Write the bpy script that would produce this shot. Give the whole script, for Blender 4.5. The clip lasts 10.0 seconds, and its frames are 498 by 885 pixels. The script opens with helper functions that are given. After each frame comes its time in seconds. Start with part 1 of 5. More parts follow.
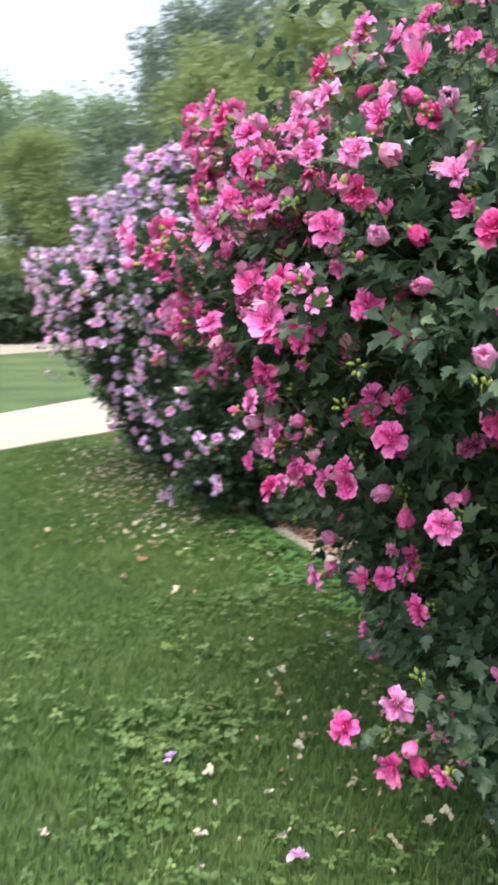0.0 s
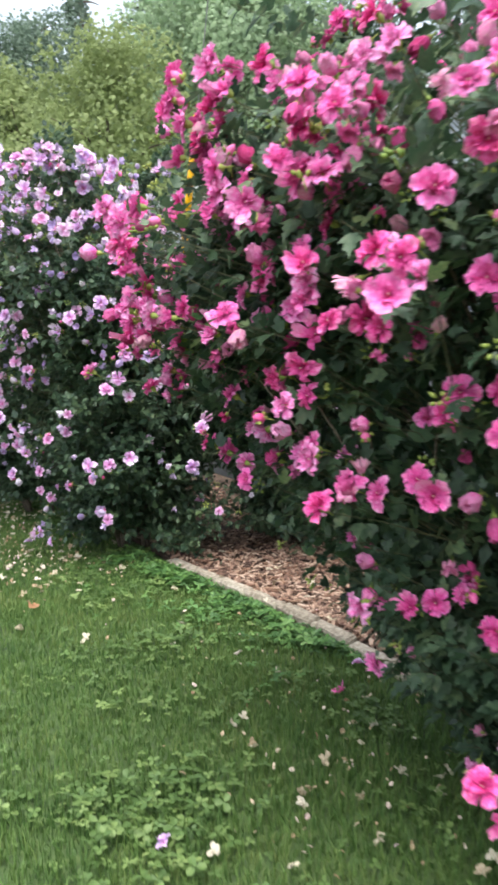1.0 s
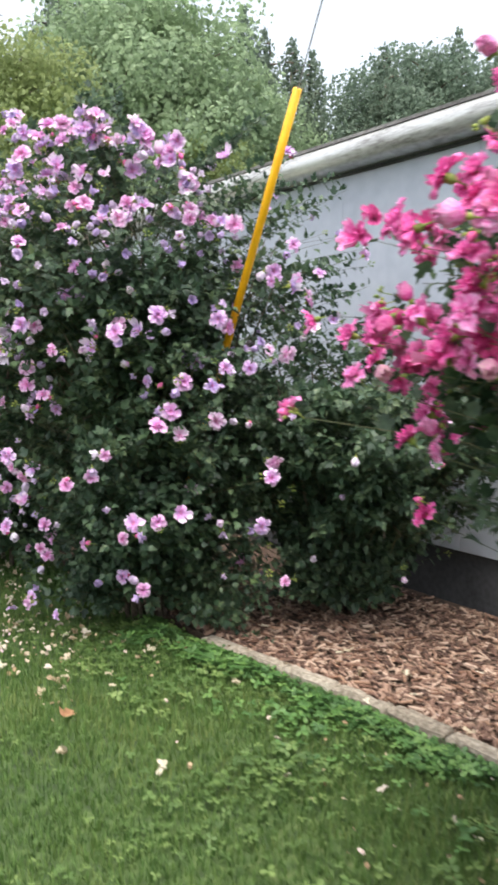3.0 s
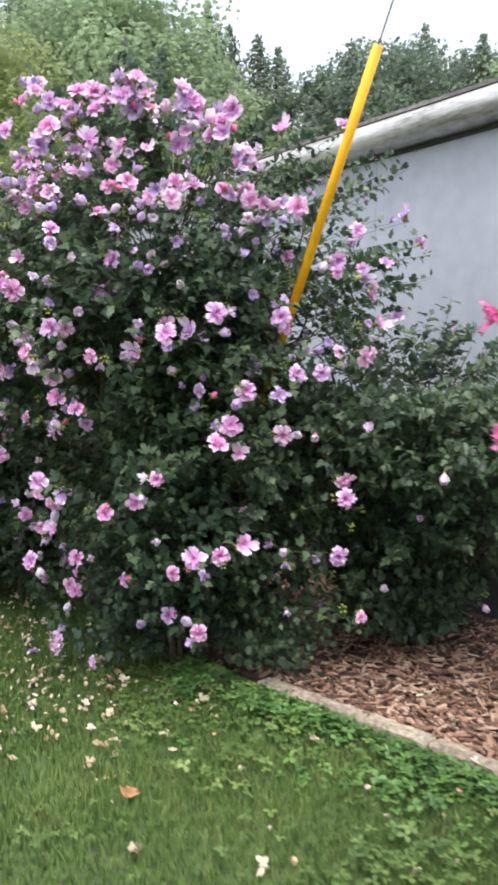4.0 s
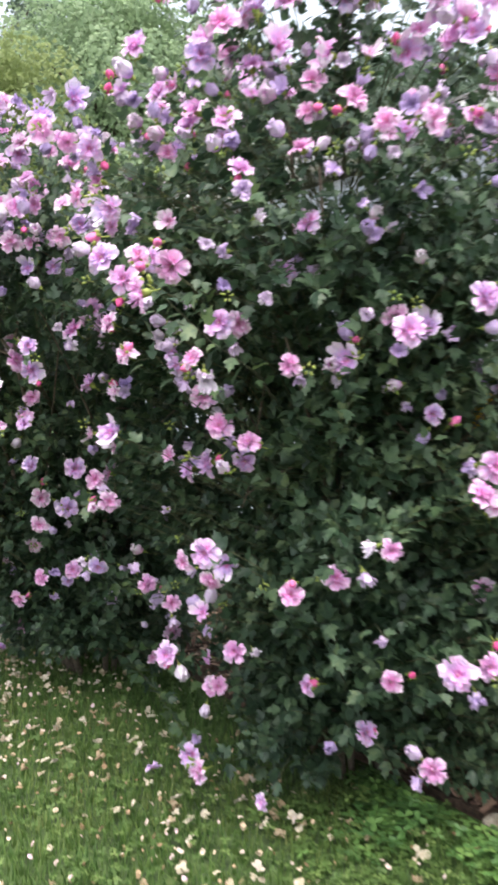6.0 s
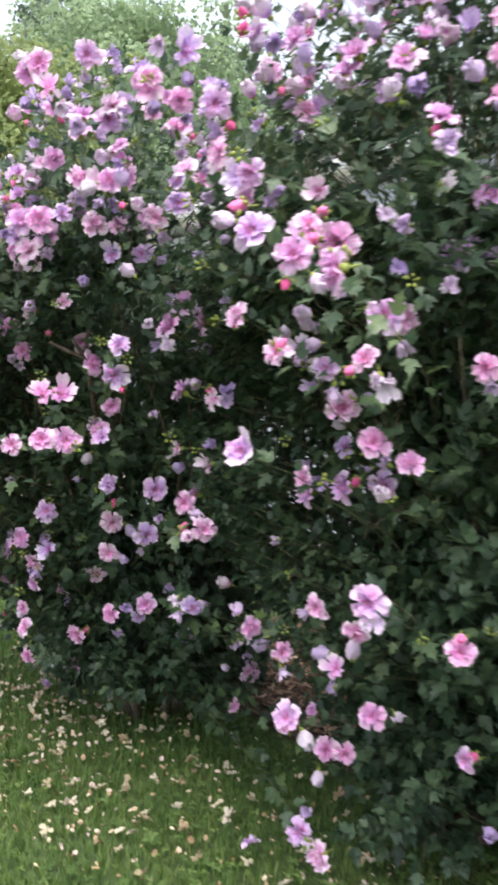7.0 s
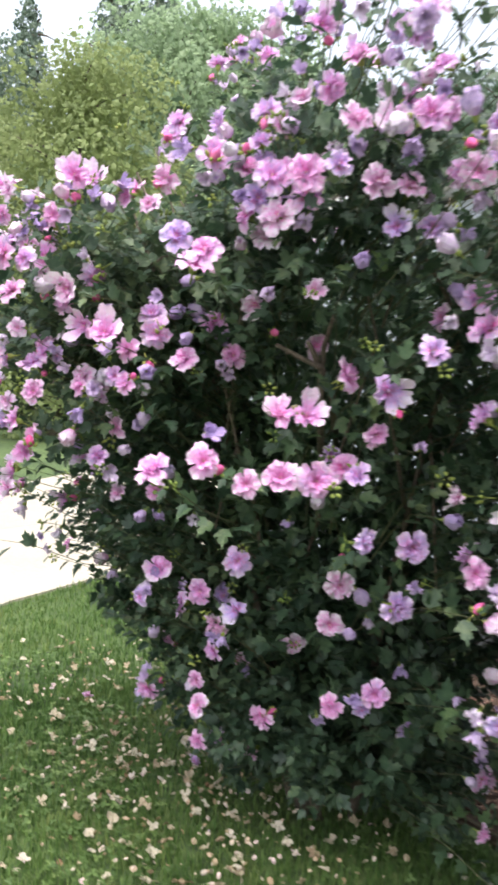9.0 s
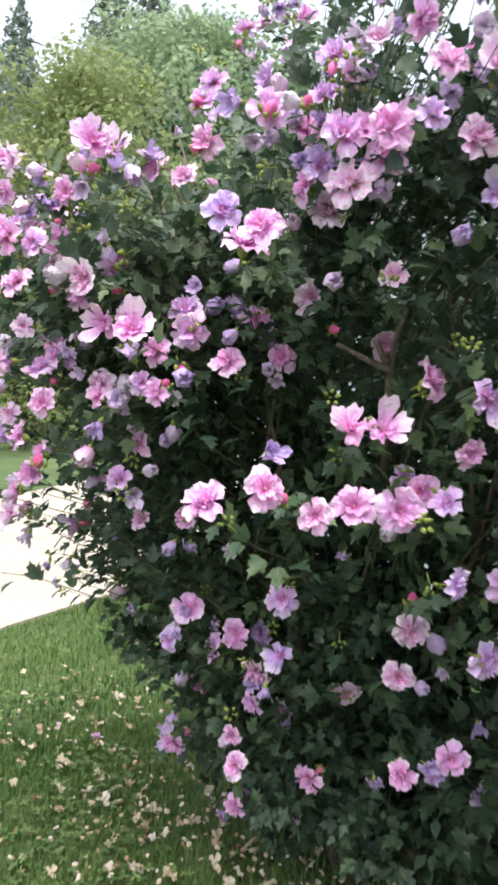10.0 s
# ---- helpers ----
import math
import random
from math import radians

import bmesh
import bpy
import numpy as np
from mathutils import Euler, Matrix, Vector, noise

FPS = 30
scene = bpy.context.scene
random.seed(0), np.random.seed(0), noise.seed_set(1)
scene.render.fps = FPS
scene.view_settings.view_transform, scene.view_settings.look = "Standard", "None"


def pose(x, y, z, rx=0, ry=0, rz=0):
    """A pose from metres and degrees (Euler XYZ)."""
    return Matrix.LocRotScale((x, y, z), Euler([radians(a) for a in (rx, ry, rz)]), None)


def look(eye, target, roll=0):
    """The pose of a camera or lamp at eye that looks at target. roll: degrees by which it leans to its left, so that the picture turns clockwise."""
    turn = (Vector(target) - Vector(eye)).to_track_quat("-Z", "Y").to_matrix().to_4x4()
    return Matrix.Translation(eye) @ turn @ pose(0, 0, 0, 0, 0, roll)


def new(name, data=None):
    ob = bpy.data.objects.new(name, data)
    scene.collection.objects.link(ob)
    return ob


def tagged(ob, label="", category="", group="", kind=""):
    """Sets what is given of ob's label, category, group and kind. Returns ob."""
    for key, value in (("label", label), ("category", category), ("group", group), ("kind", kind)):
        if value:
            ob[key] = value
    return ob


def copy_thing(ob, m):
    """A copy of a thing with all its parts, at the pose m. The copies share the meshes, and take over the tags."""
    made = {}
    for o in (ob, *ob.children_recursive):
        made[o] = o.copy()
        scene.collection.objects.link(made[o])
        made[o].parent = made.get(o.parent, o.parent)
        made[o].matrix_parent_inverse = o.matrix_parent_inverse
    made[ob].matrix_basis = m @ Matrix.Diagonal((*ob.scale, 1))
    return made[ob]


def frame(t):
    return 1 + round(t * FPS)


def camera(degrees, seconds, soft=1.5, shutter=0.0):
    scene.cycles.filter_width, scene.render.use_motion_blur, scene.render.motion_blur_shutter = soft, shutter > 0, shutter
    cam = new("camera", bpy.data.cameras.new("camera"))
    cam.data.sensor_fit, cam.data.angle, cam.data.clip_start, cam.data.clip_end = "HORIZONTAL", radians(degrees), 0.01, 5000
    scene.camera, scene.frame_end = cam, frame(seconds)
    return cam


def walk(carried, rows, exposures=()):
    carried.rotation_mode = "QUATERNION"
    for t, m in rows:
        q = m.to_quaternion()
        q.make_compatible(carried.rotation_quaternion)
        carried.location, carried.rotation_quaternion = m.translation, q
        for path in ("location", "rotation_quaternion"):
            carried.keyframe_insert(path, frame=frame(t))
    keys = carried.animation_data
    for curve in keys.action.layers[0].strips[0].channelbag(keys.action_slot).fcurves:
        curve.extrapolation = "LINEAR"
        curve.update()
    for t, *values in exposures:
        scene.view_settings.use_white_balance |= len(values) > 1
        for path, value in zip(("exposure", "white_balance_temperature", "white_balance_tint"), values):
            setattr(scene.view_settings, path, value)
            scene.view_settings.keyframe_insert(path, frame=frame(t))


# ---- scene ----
cam = camera(33.6, 10.0, soft=3.1, shutter=0.55)
METRES, EYE, TILT, LEAN, TURN = 6.0, 1.52, -9.0, 0.0, 0.0
ROWS = [
    (0.0, 0.0, 0.0, 0.0, -0.0, 0.0, -0.0),
    (0.5, -0.0547, 0.0272, -0.0018, -9.9, 1.42, 1.87),
    (1.0, -0.086, 0.0705, -0.0038, -13.41, 1.67, 3.04),
    (1.5, -0.1182, 0.1211, 0.004, -17.47, 1.7, 2.61),
    (2.0, -0.1696, 0.1649, 0.0096, -22.11, 2.51, 2.96),
    (2.5, -0.1863, 0.2173, 0.013, -22.97, 2.64, 2.98),
    (3.0, -0.1962, 0.2682, 0.0249, -21.72, 3.45, 1.66),
    (4.5, -0.2407, 0.4271, 0.0529, -25.2, 3.75, 3.29),
    (5.0, -0.2534, 0.4764, 0.0596, -25.66, 4.95, 2.82),
    (5.5, -0.2666, 0.5263, 0.0677, -26.49, 4.59, 3.3),
    (6.0, -0.2604, 0.5808, 0.0782, -23.77, 4.19, 3.54),
    (7.5, -0.2974, 0.7099, 0.0957, -23.93, 5.54, 2.66),
    (8.0, -0.2951, 0.7465, 0.1064, -22.65, 6.14, 1.36),
    (8.5, -0.3054, 0.777, 0.1092, -21.26, 5.99, -0.28),
    (9.0, -0.332, 0.8152, 0.1152, -20.74, 5.98, 0.33),
    (9.5, -0.3361, 0.8473, 0.118, -20.7, 6.18, 1.01),
    (10.0, -0.3318, 0.8779, 0.1261, -21.17, 6.45, 0.87),
]
walk(cam, [(t, pose(0, 0, EYE, TILT, LEAN, TURN) @ pose(METRES * x, METRES * y, METRES * z, 90 + pitch, roll, yaw)) for t, x, y, z, yaw, pitch, roll in ROWS],
     [(0.0, 1.52, 6400, 8), (1.0, 1.67, 6400, 6), (2.0, 1.73, 6400, 4), (3.0, 1.56, 6650, 8), (4.5, 1.52, 6650, 10), (5.0, 1.52, 6700, 10), (6.0, 1.74, 6650, 9),
      (7.5, 1.62, 6700, 8), (8.5, 1.72, 6650, 9), (10.0, 1.64, 6550, 10)])

# ---- light ----
SKY_STRENGTH, SUN_STRENGTH, SUN_ELEVATION, SUN_AZIMUTH = 0.15, 0.72, 71.0, 200.0
world = bpy.data.worlds.new("overcast_sky")
scene.world = world
world.use_nodes = True
wn, wl = world.node_tree.nodes, world.node_tree.links
sky = wn.new("ShaderNodeTexSky")
sky.sky_type, sky.sun_disc = "NISHITA", False
sky.sun_elevation, sky.sun_rotation = radians(SUN_ELEVATION), radians(SUN_AZIMUTH)
sky.dust_density, sky.air_density = 4.0, 1.0
grey = wn.new("ShaderNodeHueSaturation")
grey.inputs["Saturation"].default_value = 0.42
wl.new(sky.outputs[0], grey.inputs["Color"])
wl.new(grey.outputs[0], wn["Background"].inputs["Color"])
wn["Background"].inputs["Strength"].default_value = SKY_STRENGTH
sun = new("sun", bpy.data.lights.new("sun", "SUN"))
sun.data.energy, sun.data.angle, sun.data.color = SUN_STRENGTH, radians(45), (1.0, 0.98, 0.95)
saz, sel = radians(SUN_AZIMUTH), radians(SUN_ELEVATION)
sun_from = Vector((math.sin(saz) * math.cos(sel), math.cos(saz) * math.cos(sel), math.sin(sel)))
sun.matrix_world = look(sun_from * 60, (0, 0, 0))


# ---- materials ----
def material(name, stops, fine=40.0, coarse=3.0, rough=0.7, spread="ISLAND", weights=(0.5, 0.25, 0.25), bump=0.15,
             bump_scale=None, through_light=0.0, metal=0.0, stretch=(1, 1, 1), gloss=0.5, centre=None):
    """A procedural surface: a colour ramp driven by a random per piece and by noise at two scales, with fine relief."""
    m = bpy.data.materials.new(name)
    m.use_nodes = True
    n, l = m.node_tree.nodes, m.node_tree.links
    b = n["Principled BSDF"]
    b.inputs["Roughness"].default_value, b.inputs["Metallic"].default_value = rough, metal
    b.inputs["Specular IOR Level"].default_value = gloss
    co = n.new("ShaderNodeTexCoord")
    mp = n.new("ShaderNodeMapping")
    mp.inputs["Scale"].default_value = stretch
    l.new(co.outputs["Object"], mp.inputs["Vector"])
    total = None
    noises = []
    for scale, w in ((fine, weights[1]), (coarse, weights[2])):
        t = n.new("ShaderNodeTexNoise")
        t.inputs["Scale"].default_value, t.inputs["Detail"].default_value = scale, 4.0
        l.new(mp.outputs[0], t.inputs["Vector"])
        k = n.new("ShaderNodeMapRange")
        k.inputs["From Min"].default_value, k.inputs["From Max"].default_value = 0.3, 0.7
        k.inputs["To Max"].default_value = w
        l.new(t.outputs["Fac"], k.inputs["Value"])
        noises.append(t)
        if total is None:
            total = k.outputs[0]
        else:
            a = n.new("ShaderNodeMath")
            l.new(total, a.inputs[0]), l.new(k.outputs[0], a.inputs[1])
            total = a.outputs[0]
    if spread:
        r = n.new("ShaderNodeNewGeometry" if spread == "ISLAND" else "ShaderNodeObjectInfo")
        k = n.new("ShaderNodeMath")
        k.operation, k.inputs[1].default_value = "MULTIPLY", weights[0]
        l.new(r.outputs["Random Per Island" if spread == "ISLAND" else "Random"], k.inputs[0])
        a = n.new("ShaderNodeMath")
        l.new(total, a.inputs[0]), l.new(k.outputs[0], a.inputs[1])
        total = a.outputs[0]
    ramp = n.new("ShaderNodeValToRGB")
    while len(ramp.color_ramp.elements) < len(stops):
        ramp.color_ramp.elements.new(0.5)
    for e, (at, colour) in zip(ramp.color_ramp.elements, stops):
        e.position, e.color = at, (*colour, 1)
    l.new(total, ramp.inputs[0])
    colour = ramp.outputs[0]
    if centre:
        # the throat of a blossom is deeper in colour than the rim
        d = n.new("ShaderNodeVectorMath")
        d.operation = "LENGTH"
        l.new(co.outputs["Object"], d.inputs[0])
        k = n.new("ShaderNodeMapRange")
        k.inputs["From Min"].default_value, k.inputs["From Max"].default_value = 0.06, centre[0]
        k.inputs["To Min"].default_value, k.inputs["To Max"].default_value = 1.0, 0.0
        # fine veins run out from it
        flat = n.new("ShaderNodeVectorMath")
        flat.operation, flat.inputs[1].default_value = "MULTIPLY", (1, 1, 0)
        way = n.new("ShaderNodeVectorMath")
        way.operation = "NORMALIZE"
        vein = n.new("ShaderNodeTexNoise")
        vein.inputs["Scale"].default_value, vein.inputs["Detail"].default_value = 9.0, 2.0
        l.new(co.outputs["Object"], flat.inputs[0]), l.new(flat.outputs[0], way.inputs[0]), l.new(way.outputs[0], vein.inputs["Vector"])
        pull = n.new("ShaderNodeMath")
        pull.operation, pull.inputs[1].default_value, pull.inputs[2].default_value = "MULTIPLY_ADD", -0.75, 0.375
        l.new(vein.outputs["Fac"], pull.inputs[0])
        far = n.new("ShaderNodeMath")
        l.new(d.outputs["Value"], far.inputs[0]), l.new(pull.outputs[0], far.inputs[1])
        l.new(far.outputs[0], k.inputs["Value"])
        x = n.new("ShaderNodeMix")
        x.data_type = "RGBA"
        l.new(k.outputs[0], x.inputs[0]), l.new(colour, x.inputs[6])
        x.inputs[7].default_value = (*centre[1], 1)
        colour = x.outputs[2]
        # and the rim paler
        k = n.new("ShaderNodeMapRange")
        k.inputs["From Min"].default_value, k.inputs["From Max"].default_value, k.inputs["To Max"].default_value = 0.36, 0.58, centre[2]
        l.new(far.outputs[0], k.inputs["Value"])
        x = n.new("ShaderNodeMix")
        x.data_type = "RGBA"
        l.new(k.outputs[0], x.inputs[0]), l.new(colour, x.inputs[6])
        x.inputs[7].default_value = (0.95, 0.88, 0.95, 1)
        colour = x.outputs[2]
    l.new(colour, b.inputs["Base Color"])
    if bump:
        src_noise = noises[0]
        if bump_scale:
            src_noise = n.new("ShaderNodeTexNoise")
            src_noise.inputs["Scale"].default_value = bump_scale
            l.new(mp.outputs[0], src_noise.inputs["Vector"])
        bp = n.new("ShaderNodeBump")
        bp.inputs["Strength"].default_value, bp.inputs["Distance"].default_value = bump, 0.02
        l.new(src_noise.outputs["Fac"], bp.inputs["Height"])
        l.new(bp.outputs[0], b.inputs["Normal"])
    if through_light:
        tr = n.new("ShaderNodeBsdfTranslucent")
        l.new(colour, tr.inputs["Color"])
        mx = n.new("ShaderNodeMixShader")
        mx.inputs[0].default_value = through_light
        l.new(b.outputs[0], mx.inputs[1]), l.new(tr.outputs[0], mx.inputs[2])
        l.new(mx.outputs[0], n["Material Output"].inputs["Surface"])
    return m


LEAF = material("shrub_leaf", [(0.14, (0.021, 0.044, 0.027)), (0.42, (0.045, 0.086, 0.048)), (0.7, (0.096, 0.152, 0.08)), (0.95, (0.2, 0.255, 0.115))],
                fine=60, coarse=1.6, rough=0.46, through_light=0.32, gloss=0.5)
LEAF_PART = material("shrub_leaf_single", [(0.15, (0.035, 0.072, 0.04)), (0.5, (0.07, 0.128, 0.056)), (0.95, (0.18, 0.24, 0.09))],
                     fine=60, coarse=8, rough=0.46, spread="OBJECT", through_light=0.32, gloss=0.5)
PINK = material("deep_pink_petal", [(0.1, (0.66, 0.035, 0.18)), (0.3, (0.84, 0.09, 0.39)), (0.58, (0.91, 0.19, 0.56)), (0.88, (0.94, 0.48, 0.79))],
                fine=11, coarse=3, rough=0.6, spread="OBJECT", bump=0.5, weights=(0.5, 0.38, 0.12), through_light=0.2, gloss=0.25, centre=(0.24, (0.55, 0.02, 0.17), 0.2))
LILAC = material("lilac_pink_petal", [(0.1, (0.6, 0.47, 0.87)), (0.28, (0.79, 0.55, 0.91)), (0.44, (0.9, 0.52, 0.88)), (0.6, (0.92, 0.42, 0.77)), (0.76, (0.94, 0.7, 0.92)), (0.97, (0.96, 0.93, 0.98))],
                 fine=11, coarse=3, rough=0.6, spread="OBJECT", bump=0.5, through_light=0.24, gloss=0.25, centre=(0.22, (0.8, 0.15, 0.5), 0.65), weights=(0.58, 0.32, 0.1))
LILAC_PALE = material("faded_lilac_petal", [(0.1, (0.46, 0.34, 0.66)), (0.35, (0.62, 0.46, 0.77)), (0.6, (0.78, 0.6, 0.84)), (0.85, (0.87, 0.8, 0.9)), (0.98, (0.82, 0.74, 0.66))],
                      fine=11, coarse=3, rough=0.65, spread="OBJECT", bump=0.5, through_light=0.24, gloss=0.2, weights=(0.6, 0.3, 0.1))
PINK_PALE = material("faded_pink_petal", [(0.1, (0.55, 0.04, 0.17)), (0.4, (0.7, 0.1, 0.34)), (0.65, (0.8, 0.25, 0.5)), (0.85, (0.8, 0.45, 0.55)), (0.98, (0.75, 0.6, 0.4))],
                     fine=11, coarse=3, rough=0.65, spread="OBJECT", bump=0.5, through_light=0.22, gloss=0.2, weights=(0.65, 0.25, 0.1))
STAMEN = material("cream_stamen", [(0.2, (0.72, 0.42, 0.42)), (0.8, (0.82, 0.66, 0.52))], rough=0.8, spread="OBJECT")
CALYX = material("yellow_green_calyx", [(0.2, (0.16, 0.24, 0.045)), (0.8, (0.4, 0.45, 0.11))], fine=90, rough=0.6, spread="OBJECT", through_light=0.2)
BUD_TIP = material("pink_bud_tip", [(0.2, (0.68, 0.06, 0.25)), (0.8, (0.85, 0.2, 0.46))], fine=60, rough=0.55, spread="OBJECT")
BARK = material("grey_brown_shrub_bark", [(0.1, (0.07, 0.055, 0.04)), (0.5, (0.13, 0.1, 0.075)), (0.9, (0.22, 0.18, 0.14))], fine=90, coarse=9,
                rough=0.9, spread="", weights=(0, 0.6, 0.4), bump=0.5)
TWIG = material("green_brown_twig", [(0.1, (0.05, 0.05, 0.03)), (0.6, (0.09, 0.095, 0.045)), (0.95, (0.16, 0.14, 0.075))], fine=80, coarse=4, rough=0.8)
GROUND = material("lawn_soil_and_turf", [(0.15, (0.028, 0.046, 0.016)), (0.45, (0.054, 0.09, 0.026)), (0.7, (0.085, 0.13, 0.036)), (0.95, (0.15, 0.16, 0.07))],
                  fine=22, coarse=0.5, rough=0.95, spread="", weights=(0, 0.55, 0.45), bump=0.8)
GRASS = material("lawn_grass_blades", [(0.12, (0.04, 0.088, 0.022)), (0.38, (0.078, 0.15, 0.036)), (0.62, (0.128, 0.208, 0.054)), (0.85, (0.23, 0.26, 0.09)), (0.98, (0.36, 0.33, 0.18))],
                 fine=5, coarse=0.8, rough=0.6, through_light=0.3, weights=(0.45, 0.2, 0.35), bump=0, gloss=0.3)
CLOVER = material("broad_weed_leaves", [(0.1, (0.05, 0.1, 0.025)), (0.5, (0.105, 0.18, 0.045)), (0.9, (0.22, 0.3, 0.09))], fine=30, coarse=2,
                  rough=0.55, through_light=0.25, bump=0)
IVY = material("creeping_groundcover_leaves", [(0.1, (0.035, 0.085, 0.028)), (0.5, (0.08, 0.18, 0.045)), (0.9, (0.19, 0.32, 0.085))], fine=30, coarse=2,
               rough=0.5, through_light=0.2, bump=0)
FALLEN = material("wilted_blossom", [(0.08, (0.17, 0.1, 0.05)), (0.28, (0.36, 0.26, 0.16)), (0.5, (0.53, 0.46, 0.33)), (0.7, (0.66, 0.61, 0.49)), (0.82, (0.55, 0.39, 0.36)), (0.91, (0.56, 0.48, 0.72))],
                  fine=70, coarse=20, rough=0.8, spread="OBJECT", through_light=0.2)
FALLEN_BITS = material("shrivelled_petals", [(0.1, (0.2, 0.12, 0.06)), (0.4, (0.45, 0.32, 0.2)), (0.7, (0.62, 0.52, 0.4)), (0.9, (0.62, 0.45, 0.45)), (0.98, (0.55, 0.42, 0.65))], fine=40, coarse=3, rough=0.8, weights=(0.8, 0.1, 0.1), bump=0)
SOIL = material("mulch_soil", [(0.1, (0.03, 0.02, 0.014)), (0.6, (0.09, 0.055, 0.036)), (0.95, (0.17, 0.11, 0.075))], fine=45, coarse=2, rough=0.95,
                spread="", weights=(0, 0.6, 0.4), bump=1.0)
CHIP = material("red_brown_wood_chip", [(0.1, (0.05, 0.027, 0.02)), (0.4, (0.16, 0.088, 0.062)), (0.66, (0.33, 0.21, 0.15)), (0.9, (0.46, 0.34, 0.26))],
                fine=60, coarse=2.5, rough=0.85, bump=0.3, weights=(0.75, 0.15, 0.1))
CHIP_PART = material("red_brown_wood_chip_single", [(0.1, (0.09, 0.042, 0.026)), (0.5, (0.21, 0.11, 0.07)), (0.95, (0.42, 0.27, 0.18))],
                     fine=60, coarse=9, rough=0.85, spread="OBJECT", bump=0.3)
EDGE = material("weathered_concrete_edging", [(0.1, (0.1, 0.08, 0.06)), (0.4, (0.25, 0.21, 0.16)), (0.68, (0.42, 0.37, 0.3)), (0.95, (0.56, 0.51, 0.43))], fine=50, coarse=5,
                rough=0.92, spread="OBJECT", weights=(0.25, 0.4, 0.35), bump=0.6)
CONCRETE = material("pale_concrete_drive", [(0.1, (0.33, 0.295, 0.24)), (0.5, (0.385, 0.345, 0.28)), (0.9, (0.43, 0.39, 0.325))], fine=30, coarse=0.7,
                    rough=0.9, spread="OBJECT", weights=(0.15, 0.4, 0.45), bump=0.3)
WALL = material("pale_blue_grey_painted_metal", [(0.1, (0.38, 0.41, 0.48)), (0.5, (0.44, 0.47, 0.54)), (0.9, (0.5, 0.525, 0.59))], fine=9, coarse=0.9,
                rough=0.45, spread="", weights=(0, 0.4, 0.6), bump=0.05)
GUTTER = material("white_enamelled_gutter", [(0.12, (0.3, 0.285, 0.27)), (0.4, (0.52, 0.51, 0.5)), (0.75, (0.68, 0.68, 0.67))], fine=14, coarse=1.6, rough=0.34, metal=0.45,
                  spread="", weights=(0, 0.45, 0.55), bump=0.04, stretch=(1, 1, 6))
ROOF = material("grey_roofing", [(0.1, (0.1, 0.095, 0.09)), (0.6, (0.2, 0.19, 0.185)), (0.95, (0.33, 0.32, 0.31))], fine=40, coarse=2, rough=0.85,
                spread="", weights=(0, 0.5, 0.5), bump=0.4)
SKIRT = material("dark_grey_skirting", [(0.1, (0.03, 0.03, 0.032)), (0.9, (0.07, 0.07, 0.075))], fine=30, coarse=3, rough=0.8, spread="", weights=(0, 0.5, 0.5))
STEEL = material("dull_steel", [(0.1, (0.2, 0.2, 0.2)), (0.9, (0.4, 0.4, 0.4))], fine=60, coarse=5, rough=0.45, spread="", weights=(0, 0.5, 0.5), metal=0.8)
YELLOW = material("yellow_plastic_guard", [(0.1, (0.8, 0.36, 0.005)), (0.5, (0.92, 0.46, 0.008)), (0.9, (0.95, 0.55, 0.02))], fine=25, coarse=1.5, rough=0.4,
                  spread="", weights=(0, 0.4, 0.6), bump=0.05)
TREE_BARK = material("tree_bark", [(0.1, (0.05, 0.04, 0.03)), (0.9, (0.16, 0.13, 0.1))], fine=8, coarse=1, rough=0.95, spread="", weights=(0, 0.6, 0.4), bump=0.8)
# distance haze is mixed into these crown colours, paler than real leaves
HAZED_CROWNS = [material("hazed_woodland_leaves_" + nm, st, fine=1.2, coarse=0.25, rough=0.65, through_light=0.5, weights=(0.22, 0.2, 0.58), bump=0, gloss=0.3) for nm, st in (
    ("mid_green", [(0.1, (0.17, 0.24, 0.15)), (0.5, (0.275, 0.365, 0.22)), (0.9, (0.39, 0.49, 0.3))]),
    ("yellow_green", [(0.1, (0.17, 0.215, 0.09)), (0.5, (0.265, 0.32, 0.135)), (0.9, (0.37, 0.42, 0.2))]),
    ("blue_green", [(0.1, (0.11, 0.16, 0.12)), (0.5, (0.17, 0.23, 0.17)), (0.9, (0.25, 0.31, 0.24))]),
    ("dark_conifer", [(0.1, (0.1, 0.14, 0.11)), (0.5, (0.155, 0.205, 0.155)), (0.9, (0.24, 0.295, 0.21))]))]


UNDER = material("dark_undergrowth", [(0.1, (0.03, 0.05, 0.03)), (0.5, (0.055, 0.085, 0.045)), (0.9, (0.09, 0.13, 0.07))], fine=1.2, coarse=0.25, rough=0.7, through_light=0.2, bump=0)


# ---- mesh helpers ----
def mesh_object(name, verts, faces, mat, parent=None, smooth=False, label="", at=None):
    me = bpy.data.meshes.new(name)
    me.from_pydata([tuple(v) for v in verts] if not isinstance(verts, np.ndarray) else verts.tolist(), [],
                   faces.tolist() if isinstance(faces, np.ndarray) else faces)
    me.materials.append(mat)
    if smooth:
        me.polygons.foreach_set("use_smooth", [True] * len(me.polygons))
    me.update()
    ob = new(name, me)
    if parent:
        ob.parent = parent
    if at is not None:
        ob.location = at
    if label:
        ob["label"] = label
    return ob


def sharing(name, me, parent, m):
    """One more object on a mesh that others use too."""
    ob = new(name, me)
    ob.parent = parent
    ob.matrix_basis = m
    return ob


